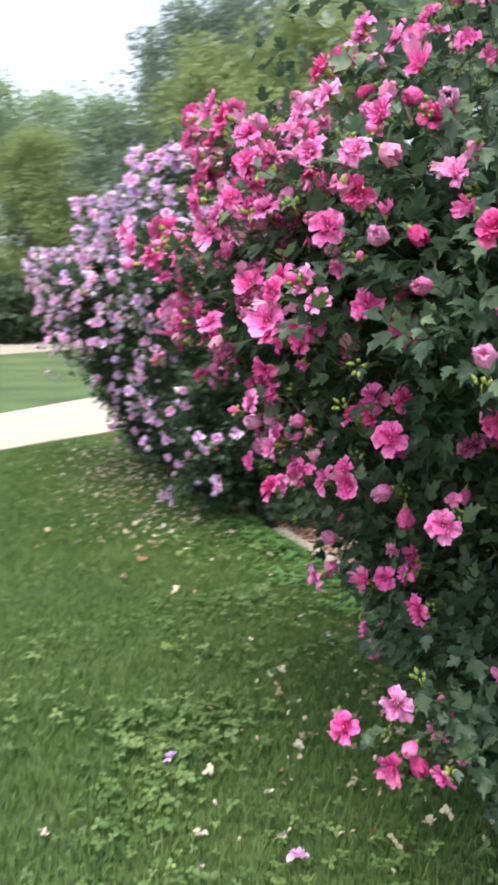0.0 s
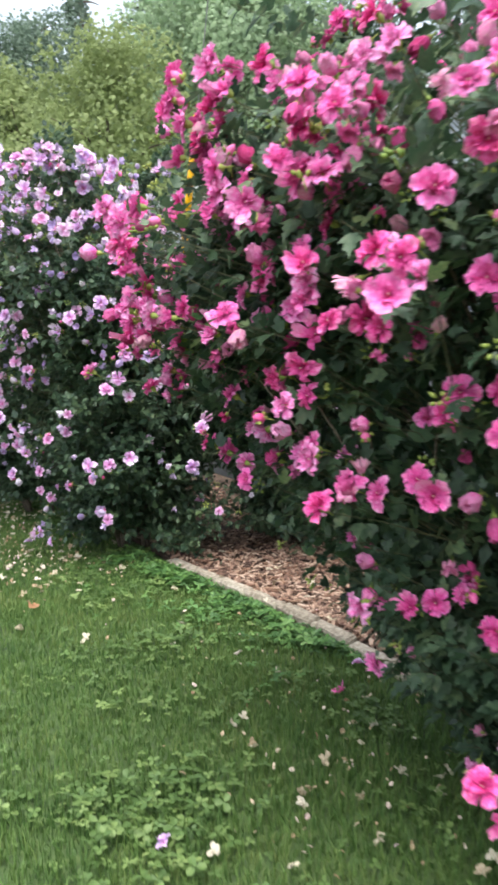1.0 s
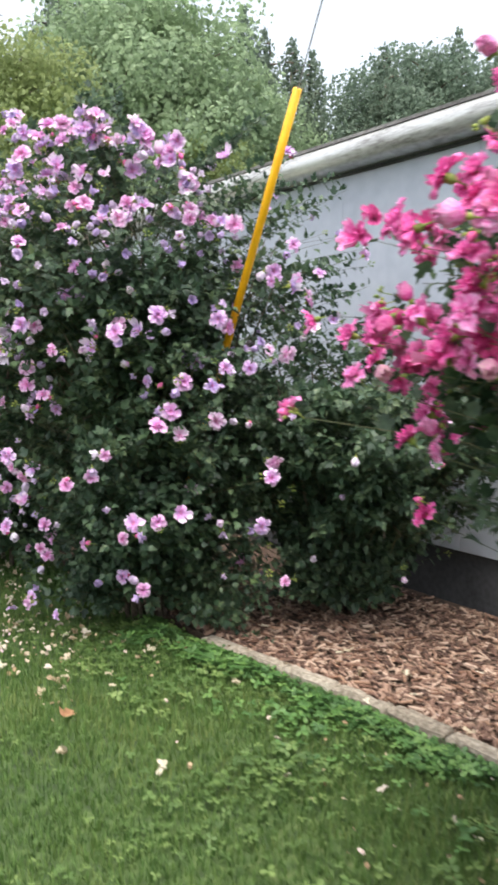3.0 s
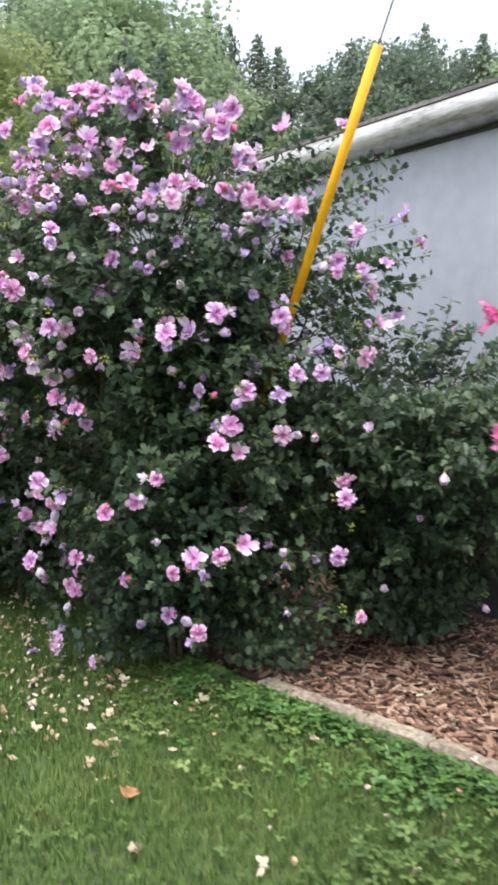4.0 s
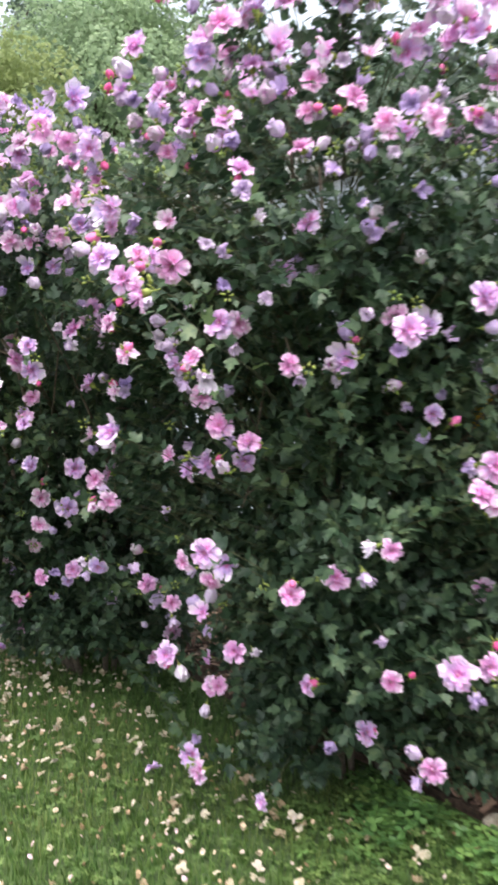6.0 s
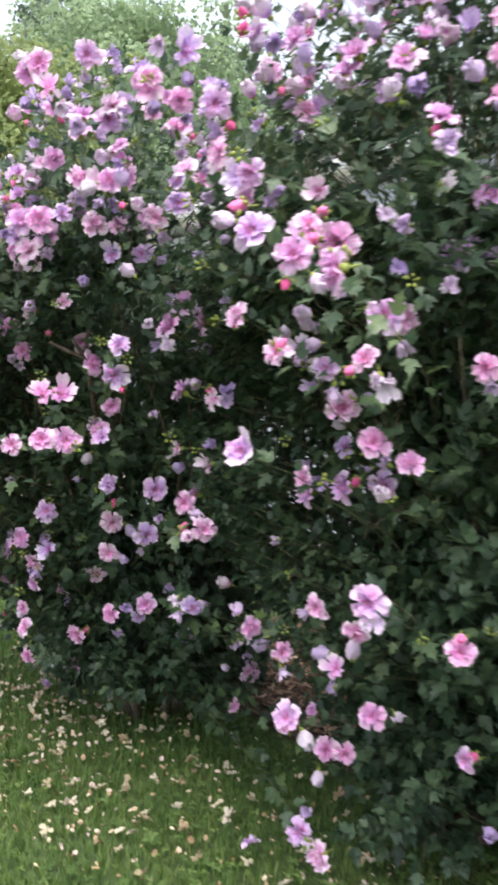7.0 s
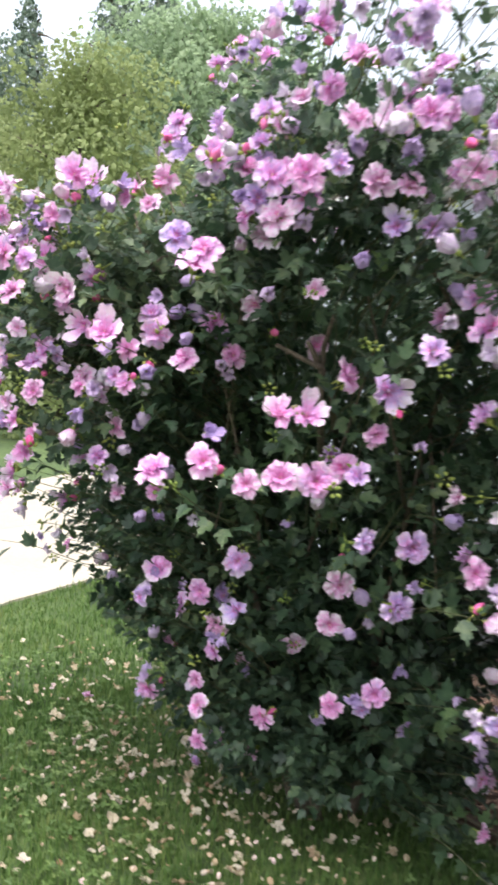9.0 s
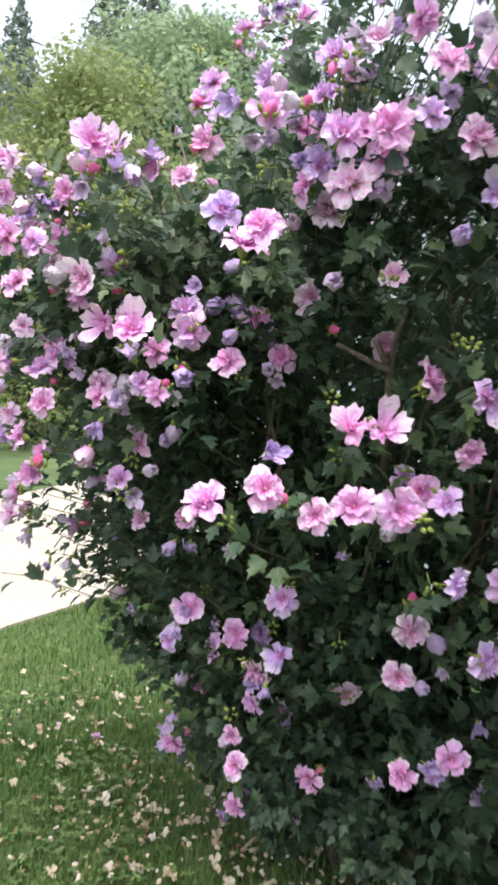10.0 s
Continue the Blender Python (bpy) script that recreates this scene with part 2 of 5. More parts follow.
def part(name, bm, mat, parent, label=""):
    me = bpy.data.meshes.new(name)
    bm.to_mesh(me)
    bm.free()
    me.materials.append(mat)
    ob = new(name, me)
    ob.parent = parent
    if label:
        ob["label"] = label
    return ob


def thing(name, at, label, category, group="", kind=""):
    ob = new(name)
    ob.empty_display_size = 0.1
    ob.location = at
    return tagged(ob, label, category, group, kind)


def unit(v):
    v = np.asarray(v, float)
    return v / np.maximum(np.linalg.norm(v, axis=-1, keepdims=True), 1e-9)


def tube(points, radii, sides=6):
    """A tapered tube along a line of points."""
    p = np.asarray(points, float)
    d = unit(np.gradient(p, axis=0))
    ref = np.where(np.abs(d[:, 2:3]) > 0.9, np.array([[1.0, 0, 0]]), np.array([[0, 0, 1.0]]))
    a = unit(np.cross(d, ref))
    b = np.cross(d, a)
    ang = np.linspace(0, 2 * np.pi, sides, endpoint=False)
    ring = (np.cos(ang)[None, :, None] * a[:, None] + np.sin(ang)[None, :, None] * b[:, None]) * np.asarray(radii)[:, None, None] + p[:, None]
    verts = ring.reshape(-1, 3)
    faces = []
    for i in range(len(p) - 1):
        for j in range(sides):
            k = (j + 1) % sides
            faces.append((i * sides + j, i * sides + k, (i + 1) * sides + k, (i + 1) * sides + j))
    faces.append(tuple(range(sides))[::-1])
    faces.append(tuple(range((len(p) - 1) * sides, len(p) * sides)))
    return verts, faces


def joined(pieces):
    verts, faces, off = [], [], 0
    for v, f in pieces:
        verts.append(np.asarray(v))
        faces += [tuple(i + off for i in q) for q in f]
        off += len(v)
    return np.concatenate(verts), faces


def scattered(template, faces, places, ahead, up, size):
    """Copies of a small template joined into one mesh. The template's x runs ahead, its z along up."""
    x = unit(ahead)
    y = unit(np.cross(up, x))
    z = np.cross(x, y)
    t = np.asarray(template, float)
    v = (t[None, :, 0:1] * x[:, None] + t[None, :, 1:2] * y[:, None] + t[None, :, 2:3] * z[:, None]) * np.asarray(size)[:, None, None] + places[:, None]
    f = np.asarray(faces)
    g = (f[None] + (np.arange(len(places)) * len(t))[:, None, None]).reshape(-1, f.shape[1])
    return v.reshape(-1, 3), g


def facing(at, normal, size, spin=0.0):
    """A pose whose z looks along normal."""
    q = Vector(normal).to_track_quat("Z", "Y").to_matrix().to_4x4()
    return Matrix.Translation(at) @ q @ Matrix.Rotation(spin, 4, "Z") @ Matrix.Diagonal((size, size, size, 1))


# a three-lobed, toothed leaf, one unit long
LEAF_V = [(0, 0, 0), (0.38, 0, -0.03), (0.7, 0, -0.05), (1.0, 0, -0.16)]
for s in (1, -1):
    LEAF_V += [(0.06, 0.19 * s, 0.04), (0.47, 0.45 * s, 0.08), (0.47, 0.19 * s, 0.04), (0.73, 0.23 * s, 0.04), (0.78, 0.085 * s, 0.0)]
LEAF_F = [(0, 1, 4), (4, 1, 5), (5, 1, 6), (6, 1, 2), (6, 2, 7), (7, 2, 8), (8, 2, 3),
          (0, 9, 1), (9, 10, 1), (10, 11, 1), (11, 2, 1), (11, 12, 2), (12, 13, 2), (13, 3, 2)]


PLAIN_LEAF_V = [(0, 0, 0), (0.4, 0.3, 0.06), (1.0, 0, -0.1), (0.4, -0.3, 0.06)]
PLAIN_LEAF_F = [(0, 2, 1), (0, 3, 2)]


# ---- blossoms ----
def petal(angle, reach, width, lift, curl, rng, rows=6, cols=7, start=0.05):
    verts, faces = [], []
    ph, ph2 = rng.uniform(0, 6.28), rng.uniform(0, 6.28)
    for i in range(rows):
        u = i / (rows - 1)
        r = start + (reach - start) * u
        w = width * (0.2 + 0.8 * math.sin(math.pi * min(0.5, 0.56 * u + 0.01)) ** 1.3)
        if u > 0.85:
            w *= math.sqrt(1 - 0.42 * ((u - 0.85) / 0.15) ** 2)
        for j in range(cols):
            v = 2 * j / (cols - 1) - 1
            x = r - 0.17 * reach * u ** 4 * v * v + 0.045 * reach * u ** 4 * math.sin(6 * v + ph)
            y = w * v
            z = lift * u ** 1.2 - curl * u ** 3 + (0.02 + 0.08 * u) * u * math.sin(4.4 * v + ph2) * (0.5 + 0.5 * abs(v)) + 0.09 * v * v * (1 - 0.7 * u)
            verts.append((x * math.cos(angle) - y * math.sin(angle), x * math.sin(angle) + y * math.cos(angle), z))
    for i in range(rows - 1):
        for j in range(cols - 1):
            a = i * cols + j
            faces.append((a, a + 1, a + cols + 1, a + cols))
    return verts, faces


def blossom_mesh(name, seed, lift, curl, inner, reach=0.5):
    """A double blossom: five broad petals round a ruff of smaller ones; one unit across, z out of its throat."""
    rng = random.Random(seed)
    pieces = [petal(i * 1.2566 + rng.uniform(-0.12, 0.12), reach * rng.uniform(0.84, 1.08), rng.uniform(0.215, 0.25) * reach / 0.5, lift * rng.uniform(0.4, 1.6), curl * rng.uniform(0.3, 1.8), rng)
              for i in range(5)]
    for i in range(inner):
        v, f = petal(i * 6.283 / max(inner, 1) + rng.uniform(-0.3, 0.3), rng.uniform(0.16, 0.38), rng.uniform(0.08, 0.15), rng.uniform(0.14, 0.36), rng.uniform(-0.05, 0.2), rng, 4, 5, 0.02)
        pieces.append(([(x, y, z + 0.03) for x, y, z in v], f))
    v, f = joined(pieces)
    me = bpy.data.meshes.new(name)
    me.from_pydata(v.tolist(), [], f)
    me.polygons.foreach_set("use_smooth", [True] * len(me.polygons))
    me.update()
    return me


def closing_mesh(name, seed):
    """A blossom that rolls itself shut: an egg of overlapping petals with a frilled mouth."""
    rng = random.Random(seed)
    verts, faces, sides = [], [], 15
    prof = [(-0.02, 0.07), (0.08, 0.2), (0.28, 0.3), (0.5, 0.29), (0.68, 0.22), (0.78, 0.24), (0.7, 0.12)]
    for i, (z, r) in enumerate(prof):
        for j in range(sides):
            a = 2 * math.pi * j / sides + 0.35 * i
            k = r * (1 + (0.14 + 0.2 * (i >= 3)) * math.sin(5 * a + 0.9 * i) + 0.1 * math.sin(3 * a - 0.7 * i) + rng.uniform(-0.08, 0.08))
            verts.append((k * math.cos(a), k * math.sin(a), z + 0.09 * (i >= 4) * math.sin(5 * a + 1)))
    for i in range(len(prof) - 1):
        for j in range(sides):
            q = (j + 1) % sides
            faces.append((i * sides + j, i * sides + q, (i + 1) * sides + q, (i + 1) * sides + j))
    me = bpy.data.meshes.new(name)
    me.from_pydata(verts, [], faces)
    me.polygons.foreach_set("use_smooth", [True] * len(me.polygons))
    me.update()
    return me


def plain_mesh(name, pieces, mat):
    v, f = joined(pieces)
    me = bpy.data.meshes.new(name)
    me.from_pydata(np.asarray(v).tolist(), [], f)
    me.materials.append(mat)
    me.polygons.foreach_set("use_smooth", [True] * len(me.polygons))
    me.update()
    return me


def egg(centre, axis, length, width, sides=5):
    c, a = np.asarray(centre, float), unit(axis)
    return tube([c + a * length * k for k in (0, 0.3, 0.7, 1.0)], [width * k for k in (0.4, 1.0, 0.8, 0.15)], sides)


STAMEN_MESH = plain_mesh("stamen", [tube([(0, 0, 0), (0, 0, 0.08), (0.01, 0, 0.14), (0.012, 0, 0.17)], [0.018, 0.022, 0.024, 0.008], 6)], STAMEN)
CALYX_MESH = plain_mesh("calyx", [tube([(0, 0, -0.45), (0, 0, -0.22), (0, 0, -0.14), (0, 0, 0.02)], [0.02, 0.028, 0.11, 0.12], 5)], CALYX)
BUD_MESH = plain_mesh("bud", [egg((0.35 * math.cos(a), 0.35 * math.sin(a), 0.1 * k), (math.cos(a), math.sin(a), 1.2), 0.5 + 0.15 * math.sin(3 * a), 0.17)
                                      for k, a in enumerate((0.2, 1.4, 2.7, 4.1, 5.3))] + [tube([(0, 0, -0.8), (0, 0, 0.1)], [0.05, 0.06], 5)], CALYX)
BUD_TIP_MESH = plain_mesh("bud_tip", [egg((0, 0, 0.05), (0.1, 0, 1), 1.15, 0.42, 7)], BUD_TIP)
BLOSSOMS = {}
for nm, mat in (("pink", PINK), ("lilac", LILAC)):
    BLOSSOMS[nm] = [blossom_mesh("flower", sd, li, cu, inn) for sd, li, cu, inn in
                    ((1, 0.24, 0.16, 16), (2, 0.34, 0.2, 15), (3, 0.22, 0.2, 18), (4, 0.46, 0.14, 12))]
    BLOSSOMS[nm].append(closing_mesh("flower", 8))
    for me in BLOSSOMS[nm]:
        me.materials.append(mat)
FADED = {}
for nm, mat in (("pink", PINK_PALE), ("lilac", LILAC_PALE)):
    FADED[nm] = [closing_mesh("closing_flower", 8), closing_mesh("closing_flower", 9), blossom_mesh("closing_flower", 5, 0.5, 0.16, 13, 0.42), blossom_mesh("closing_flower", 6, 0.62, 0.3, 11, 0.4)]
    for me in FADED[nm]:
        me.materials.append(mat)


# ---- shrubs ----
WIDTH_AT = ([0, 0.1, 0.25, 0.45, 0.68, 0.85, 0.95, 1.0], [0.34, 0.52, 0.7, 0.89, 1.0, 0.84, 0.56, 0.22])


def shrub(label, base, middle, spread, top, sites, kind, extra, fill, inner, seed, buds=110, lone_leaves=190, group="flowering shrubs beside the shed",
          leaf_size=(0.027, 0.056), bloom=(0.056, 0.086), shoots=30, hollows=(), aim=math.pi, closed=120, sprays=(), clusters=(), crowd=3, mates=0.55, voids=(), tuck=0.0, low=0.06, ceiling=None):
    """A vase-shaped flowering shrub: stems, arching twigs that carry leaves, and blossoms at their tips."""
    rng = np.random.default_rng(seed)
    foot = np.array([base[0], base[1], 0.0])
    home = thing("flowering_shrub", foot, label, "shrub", group)

    def axis_at(z):
        k = np.clip(z / (0.6 * top), 0, 1)
        return np.array([base[0] + (middle[0] - base[0]) * k, base[1] + (middle[1] - base[1]) * k, z])

    known = []
    for sx, sy, sz in list(sites) + list(clusters):
        c0 = axis_at(sz)
        dx, dy = (sx - c0[0]) / spread[0], (sy - c0[1]) / spread[1]
        if sz < 0.97 * top:
            known.append((sz / top, math.atan2(dy, dx), float(np.clip(math.hypot(dx, dy) / np.interp(sz / top, *WIDTH_AT), 0.75, 1.5))))
    for sx, sy, sz in hollows:
        c0 = axis_at(sz)
        dx, dy = (sx - c0[0]) / spread[0], (sy - c0[1]) / spread[1]
        known += [(sz / top, math.atan2(dy, dx), math.hypot(dx, dy) / np.interp(sz / top, *WIDTH_AT))] * 8
    known = np.array(known)

    def skin(h, th, k=1.0):
        z = h * top
        w = np.interp(h, *WIDTH_AT)
        lump = 1 + 0.2 * noise.noise(Vector((2.1 * math.cos(th) + seed, 2.1 * math.sin(th), 3.2 * h)))
        if len(known):
            turn = (known[:, 1] - th + math.pi) % (2 * math.pi) - math.pi
            near = np.exp(-(turn / 0.3) ** 2 - ((known[:, 0] - h) / 0.12) ** 2)
            lump = (0.5 * lump + (near * known[:, 2]).sum()) / (0.5 + near.sum())
        return axis_at(z) + np.array([spread[0] * w * math.cos(th), spread[1] * w * math.sin(th), 0]) * lump * k

    places, ahead, ups, sizes, lone = [], [], [], [], []
    twigs = []

    def leafy(tip, leaves, bare=0.45, singles=False):
        tip = np.asarray(tip, float)
        c = axis_at(max(0.12, tip[2] - rng.uniform(0.25, 0.55)))
        back = tip - c
        dist = np.linalg.norm(back)
        flat = math.hypot(back[0] / spread[0], back[1] / spread[1]) / np.interp(min(tip[2] / top, 1), *WIDTH_AT)
        reach = 0.45 + max(0.0, flat - 1.12) * np.linalg.norm(back[:2])
        start = tip - back * min(0.8, reach / max(dist, 0.2)) + rng.normal(0, 0.03, 3)
        leaves, bare = (int(leaves * (1 + 1.6 * (reach - 0.45))), bare * 0.6) if reach > 0.5 else (leaves, bare)
        start[2] = max(0.08, start[2])
        bow = (start + tip) / 2 + np.array([rng.normal(0, 0.03), rng.normal(0, 0.03), rng.uniform(-0.03, 0.12)])
        u = np.linspace(0, 1, 4)[:, None]
        line = (1 - u) ** 2 * start + 2 * u * (1 - u) * bow + u ** 2 * tip
        line[1:3] += rng.normal(0, 0.012, (2, 3))
        twigs.append(tube(line, np.linspace(0.0022, 0.0009, 4), 3))
        d = unit(tip - start)
        for i in range(leaves):
            s = bare + (1.0 - bare) * (i + rng.uniform(0, 0.8)) / leaves
            at = (1 - s) ** 2 * start + 2 * s * (1 - s) * bow + s ** 2 * tip
            side = unit(np.cross(d, rng.normal(0, 1, 3)))
            ah = unit(0.45 * d + 0.9 * side + np.array([0, 0, rng.uniform(-0.35, 0.15)]))
            up = unit(np.array([0, 0, 0.9]) + 0.35 * d + rng.normal(0, 0.42, 3))
            at = at + ah * 0.012
            size = rng.uniform(*leaf_size) * (0.7 if s > 0.92 else 1.0)
            if singles and len(lone) < lone_leaves and rng.random() < 0.45:
                lone.append((at, ah, up, size))
            else:
                places.append(at), ahead.append(ah), ups.append(up), sizes.append(size)

    # blossoms
    spots = [np.array(s) for s in sites]
    for _ in range(extra):
        h = 1 - 0.55 * rng.random() ** 1.5 if rng.random() < 0.85 else rng.uniform(0.12, 0.5)
        th = aim + rng.normal(0, 1.0) if rng.random() < 0.75 else rng.uniform(0, 2 * math.pi)
        spots.append(skin(h, th, rng.uniform(0.88, 1.05) - tuck) + rng.normal(0, 0.025, 3))
    for c0 in clusters:
        spots += [np.array(c0) + rng.normal(0, 0.048, 3) for _ in range(crowd)]
    if ceiling:
        spots = [s for s in spots if not ceiling(s)]
    centre = axis_at(0.55 * top)
    bud_left = buds
    for n_spot, s in enumerate(spots):
        out = unit((s - axis_at(s[2])) * np.array([1, 1, 0.0]) + np.array([0, 0, 0.3 * (s[2] - 0.4 * top)]))
        face = unit(out + np.array([-0.25, -0.3, 0.12]) + rng.normal(0, 0.5, 3))
        shape = rng.choice(5, p=(0.3, 0.2, 0.22, 0.16, 0.12))
        big = rng.uniform(*bloom) * (1.0 if shape < 4 else 0.72)
        m = facing(s - foot, face, big, rng.uniform(0, 6.28))
        fl = sharing("flower", BLOSSOMS[kind][shape], home, m)
        sharing("stamen", STAMEN_MESH, fl, Matrix())
        sharing("calyx", CALYX_MESH, fl, Matrix())
        leafy(s - face * 0.03, 8 if s[2] < 0.78 * top else 5 if n_spot < len(sites) else 4, 0.35, singles=n_spot < len(sites))
        # a faded or closing blossom hangs beside most of the open ones
        for _ in range(rng.choice(3, p=(1 - mates * 0.7, mates * 0.55, mates * 0.15))):
            side = unit(np.cross(face, rng.normal(0, 1, 3)))
            at = s + side * rng.uniform(0.04, 0.065) - face * 0.015
            droop = unit(side * 0.7 + 0.4 * face + np.array([0, 0, rng.uniform(-0.9, 0.3)]))
            fl = sharing("closing_flower", FADED[kind][rng.choice(4, p=(0.15, 0.15, 0.35, 0.35))], home, facing(at - foot, droop, rng.uniform(0.044, 0.064), rng.uniform(0, 6.28)))
            sharing("calyx", CALYX_MESH, fl, Matrix())
        if bud_left and rng.random() < 0.6:
            bud_left -= 1
            b = sharing("bud", BUD_MESH, home, facing(s - foot - face * 0.02 + rng.normal(0, 0.028, 3), unit(face + rng.normal(0, 0.7, 3)), rng.uniform(0.022, 0.033)))
            if rng.random() < 0.35:
                sharing("bud_tip", BUD_TIP_MESH, b, Matrix())
    # half-open and closing blossoms, smaller
    for _ in range(closed):
        h = 1 - 0.42 * rng.random() ** 1.3 if rng.random() < 0.86 else rng.uniform(0.12, 0.6)
        s = skin(h, aim + rng.normal(0, 1.1), rng.uniform(0.9, 1.06) - tuck) + rng.normal(0, 0.02, 3)
        if ceiling and ceiling(s):
            continue
        face = unit(unit(s - centre) + rng.normal(0, 0.6, 3))
        fl = sharing("closing_flower", FADED[kind][rng.choice(4, p=(0.15, 0.15, 0.35, 0.35))], home, facing(s - foot, face, rng.uniform(0.04, 0.058), rng.uniform(0, 6.28)))
        sharing("calyx", CALYX_MESH, fl, Matrix())
        leafy(s - face * 0.02, 6 if h < 0.8 else 4, 0.4)
    # leafy shoots all round
    for _ in range(fill):
        h = rng.uniform(low, 1.0)
        th = aim + rng.uniform(-1.75, 1.75) if rng.random() < 0.62 else rng.uniform(0, 2 * math.pi)
        # thin at the top, and gathered into boughs with hollows between
        if rng.random() < min(0.93, (h - 0.77) / 0.12):
            continue
        if h < 0.58 and rng.random() < 0.9 and noise.noise(Vector((2.6 * math.cos(th) + 3 * seed, 2.6 * math.sin(th), 6.5 * h))) > -0.1:
            continue
        tip = skin(h, th, rng.uniform(0.72, 1.0)) + rng.normal(0, 0.03, 3)
        if any(np.linalg.norm(tip - q) < 0.21 for q in voids) or ceiling and ceiling(tip + np.array([0, 0, 0.12])):
            continue
        leafy(tip, 15)
    for _ in range(buds // 3):
        h = rng.uniform(0.2, 1.0)
        at = skin(h, rng.uniform(0, 2 * math.pi), rng.uniform(0.98, 1.08))
        leafy(at, 7)
        sharing("bud", BUD_MESH, home, facing(at - foot, unit(at - centre + rng.normal(0, 0.3, 3)), rng.uniform(0.022, 0.033)))
    # sparse tall shoots over the crown
    for _ in range(shoots):
        th = rng.uniform(0, 2 * math.pi)
        at = skin(rng.uniform(0.85, 0.97), th, 0.9) + np.array([0.06 * math.cos(th), 0.06 * math.sin(th), rng.uniform(0.05, 0.3)])
        if ceiling and ceiling(at):
            continue
        leafy(at, 9, 0.1)
    for tip in sprays:
        leafy(tip, 18, 0.35)
        leafy(np.array(tip) + rng.normal(0, 0.07, 3), 16, 0.55)
    # leaves deeper in
    deep = []
    for _ in range(inner):
        h = rng.uniform(0.08, 0.77)
        at = skin(h, rng.uniform(0, 2 * math.pi), 0.08 + 0.58 * rng.random() ** 0.6)
        deep.append(at)
    deep = np.array(deep)
    n_in = len(deep)
    v2, f2 = scattered(PLAIN_LEAF_V, PLAIN_LEAF_F, deep - foot, rng.normal(0, 1, (n_in, 3)) + np.array([0, 0, -0.3]), rng.normal(0, 0.6, (n_in, 3)) + np.array([0, 0, 1.0]), rng.uniform(0.04, 0.068, n_in))
    v, f = scattered(LEAF_V, LEAF_F, np.array(places) - foot, np.array(ahead), np.array(ups), sizes)
    v, f = np.concatenate([v, v2]), np.concatenate([f, f2 + len(v)])
    tagged(mesh_object("foliage", v, f, LEAF, home, smooth=True), kind="stuff")
    v, f = joined(twigs)
    tagged(mesh_object("twig_mass", v - foot, f, TWIG, home), kind="stuff")
    for at, ah, up, size in lone:
        x = unit(ah)
        y = unit(np.cross(up, x))
        z = np.cross(x, y)
        m = Matrix(((x[0], y[0], z[0], 0), (x[1], y[1], z[1], 0), (x[2], y[2], z[2], 0), (0, 0, 0, 1)))
        sharing("leaf", LEAF_MESH, home, Matrix.Translation(at - foot) @ m @ Matrix.Diagonal((size, size, size, 1)))
    # stems
    for i in range(13):
        th = i * 2.4 + rng.uniform(-0.3, 0.3)
        end = skin(rng.uniform(0.55, 0.9), th, rng.uniform(0.5, 0.8))
        start = foot + np.array([0.13 * math.cos(th), 0.13 * math.sin(th), -0.03])
        bend = start * 0.5 + end * 0.5 + np.array([-0.14 * math.cos(th), -0.14 * math.sin(th), 0.12]) + rng.normal(0, 0.04, 3)
        u = np.linspace(0, 1, 8)[:, None]
        line = (1 - u) ** 2 * start + 2 * u * (1 - u) * bend + u ** 2 * end + rng.normal(0, 0.008, (8, 3))
        v, f = tube(line - foot, np.linspace(rng.uniform(0.013, 0.02), 0.004, 8), 7)
        mesh_object("stem", v, f, BARK, home, smooth=True)
        for k in (3, 4, 5, 6):
            e2 = skin(rng.uniform(0.35, 0.95), th + rng.uniform(-0.8, 0.8), rng.uniform(0.6, 0.9))
            mid = (line[k] + e2) / 2 + np.array([0, 0, 0.06])
            w = np.linspace(0, 1, 6)[:, None]
            l2 = (1 - w) ** 2 * line[k] + 2 * w * (1 - w) * mid + w ** 2 * e2
            v, f = tube(l2 - foot, np.linspace(0.007, 0.0025, 6), 5)
            mesh_object("branch", v, f, BARK, home, smooth=True)
    return home


LEAF_MESH = plain_mesh("leaf", [(LEAF_V, LEAF_F)], LEAF_PART)
PINK_A = [(0.39, 1.36, 1.44), (0.42, 1.45, 1.66), (0.50, 1.55, 1.90), (0.20, 1.58, 1.81), (0.12, 1.59, 1.81), (0.41, 1.60, 0.56), (0.26, 1.66, 1.66), (0.21, 1.67, 0.63), (0.05, 1.68, 1.56), (0.41, 1.68, 1.08), (0.04, 1.71, 1.50), (0.22, 1.71, 1.76), (0.40, 1.73, 1.93), (0.27, 1.74, 1.91), (0.38, 1.75, 0.55), (0.25, 1.76, 1.53), (0.34, 1.76, 0.64), (0.31, 1.77, 1.25), (0.40, 1.78, 1.46), (0.34, 1.80, 0.47), (-0.00, 1.85, 1.84), (0.36, 1.88, 1.32), (0.25, 1.90, 1.28), (0.53, 1.93, 1.20), (0.34, 1.94, 1.10), (0.30, 1.94, 1.32), (0.24, 1.94, 1.11), (0.04, 1.97, 1.93), (0.24, 2.01, 1.13), (0.44, 2.02, 0.77)]
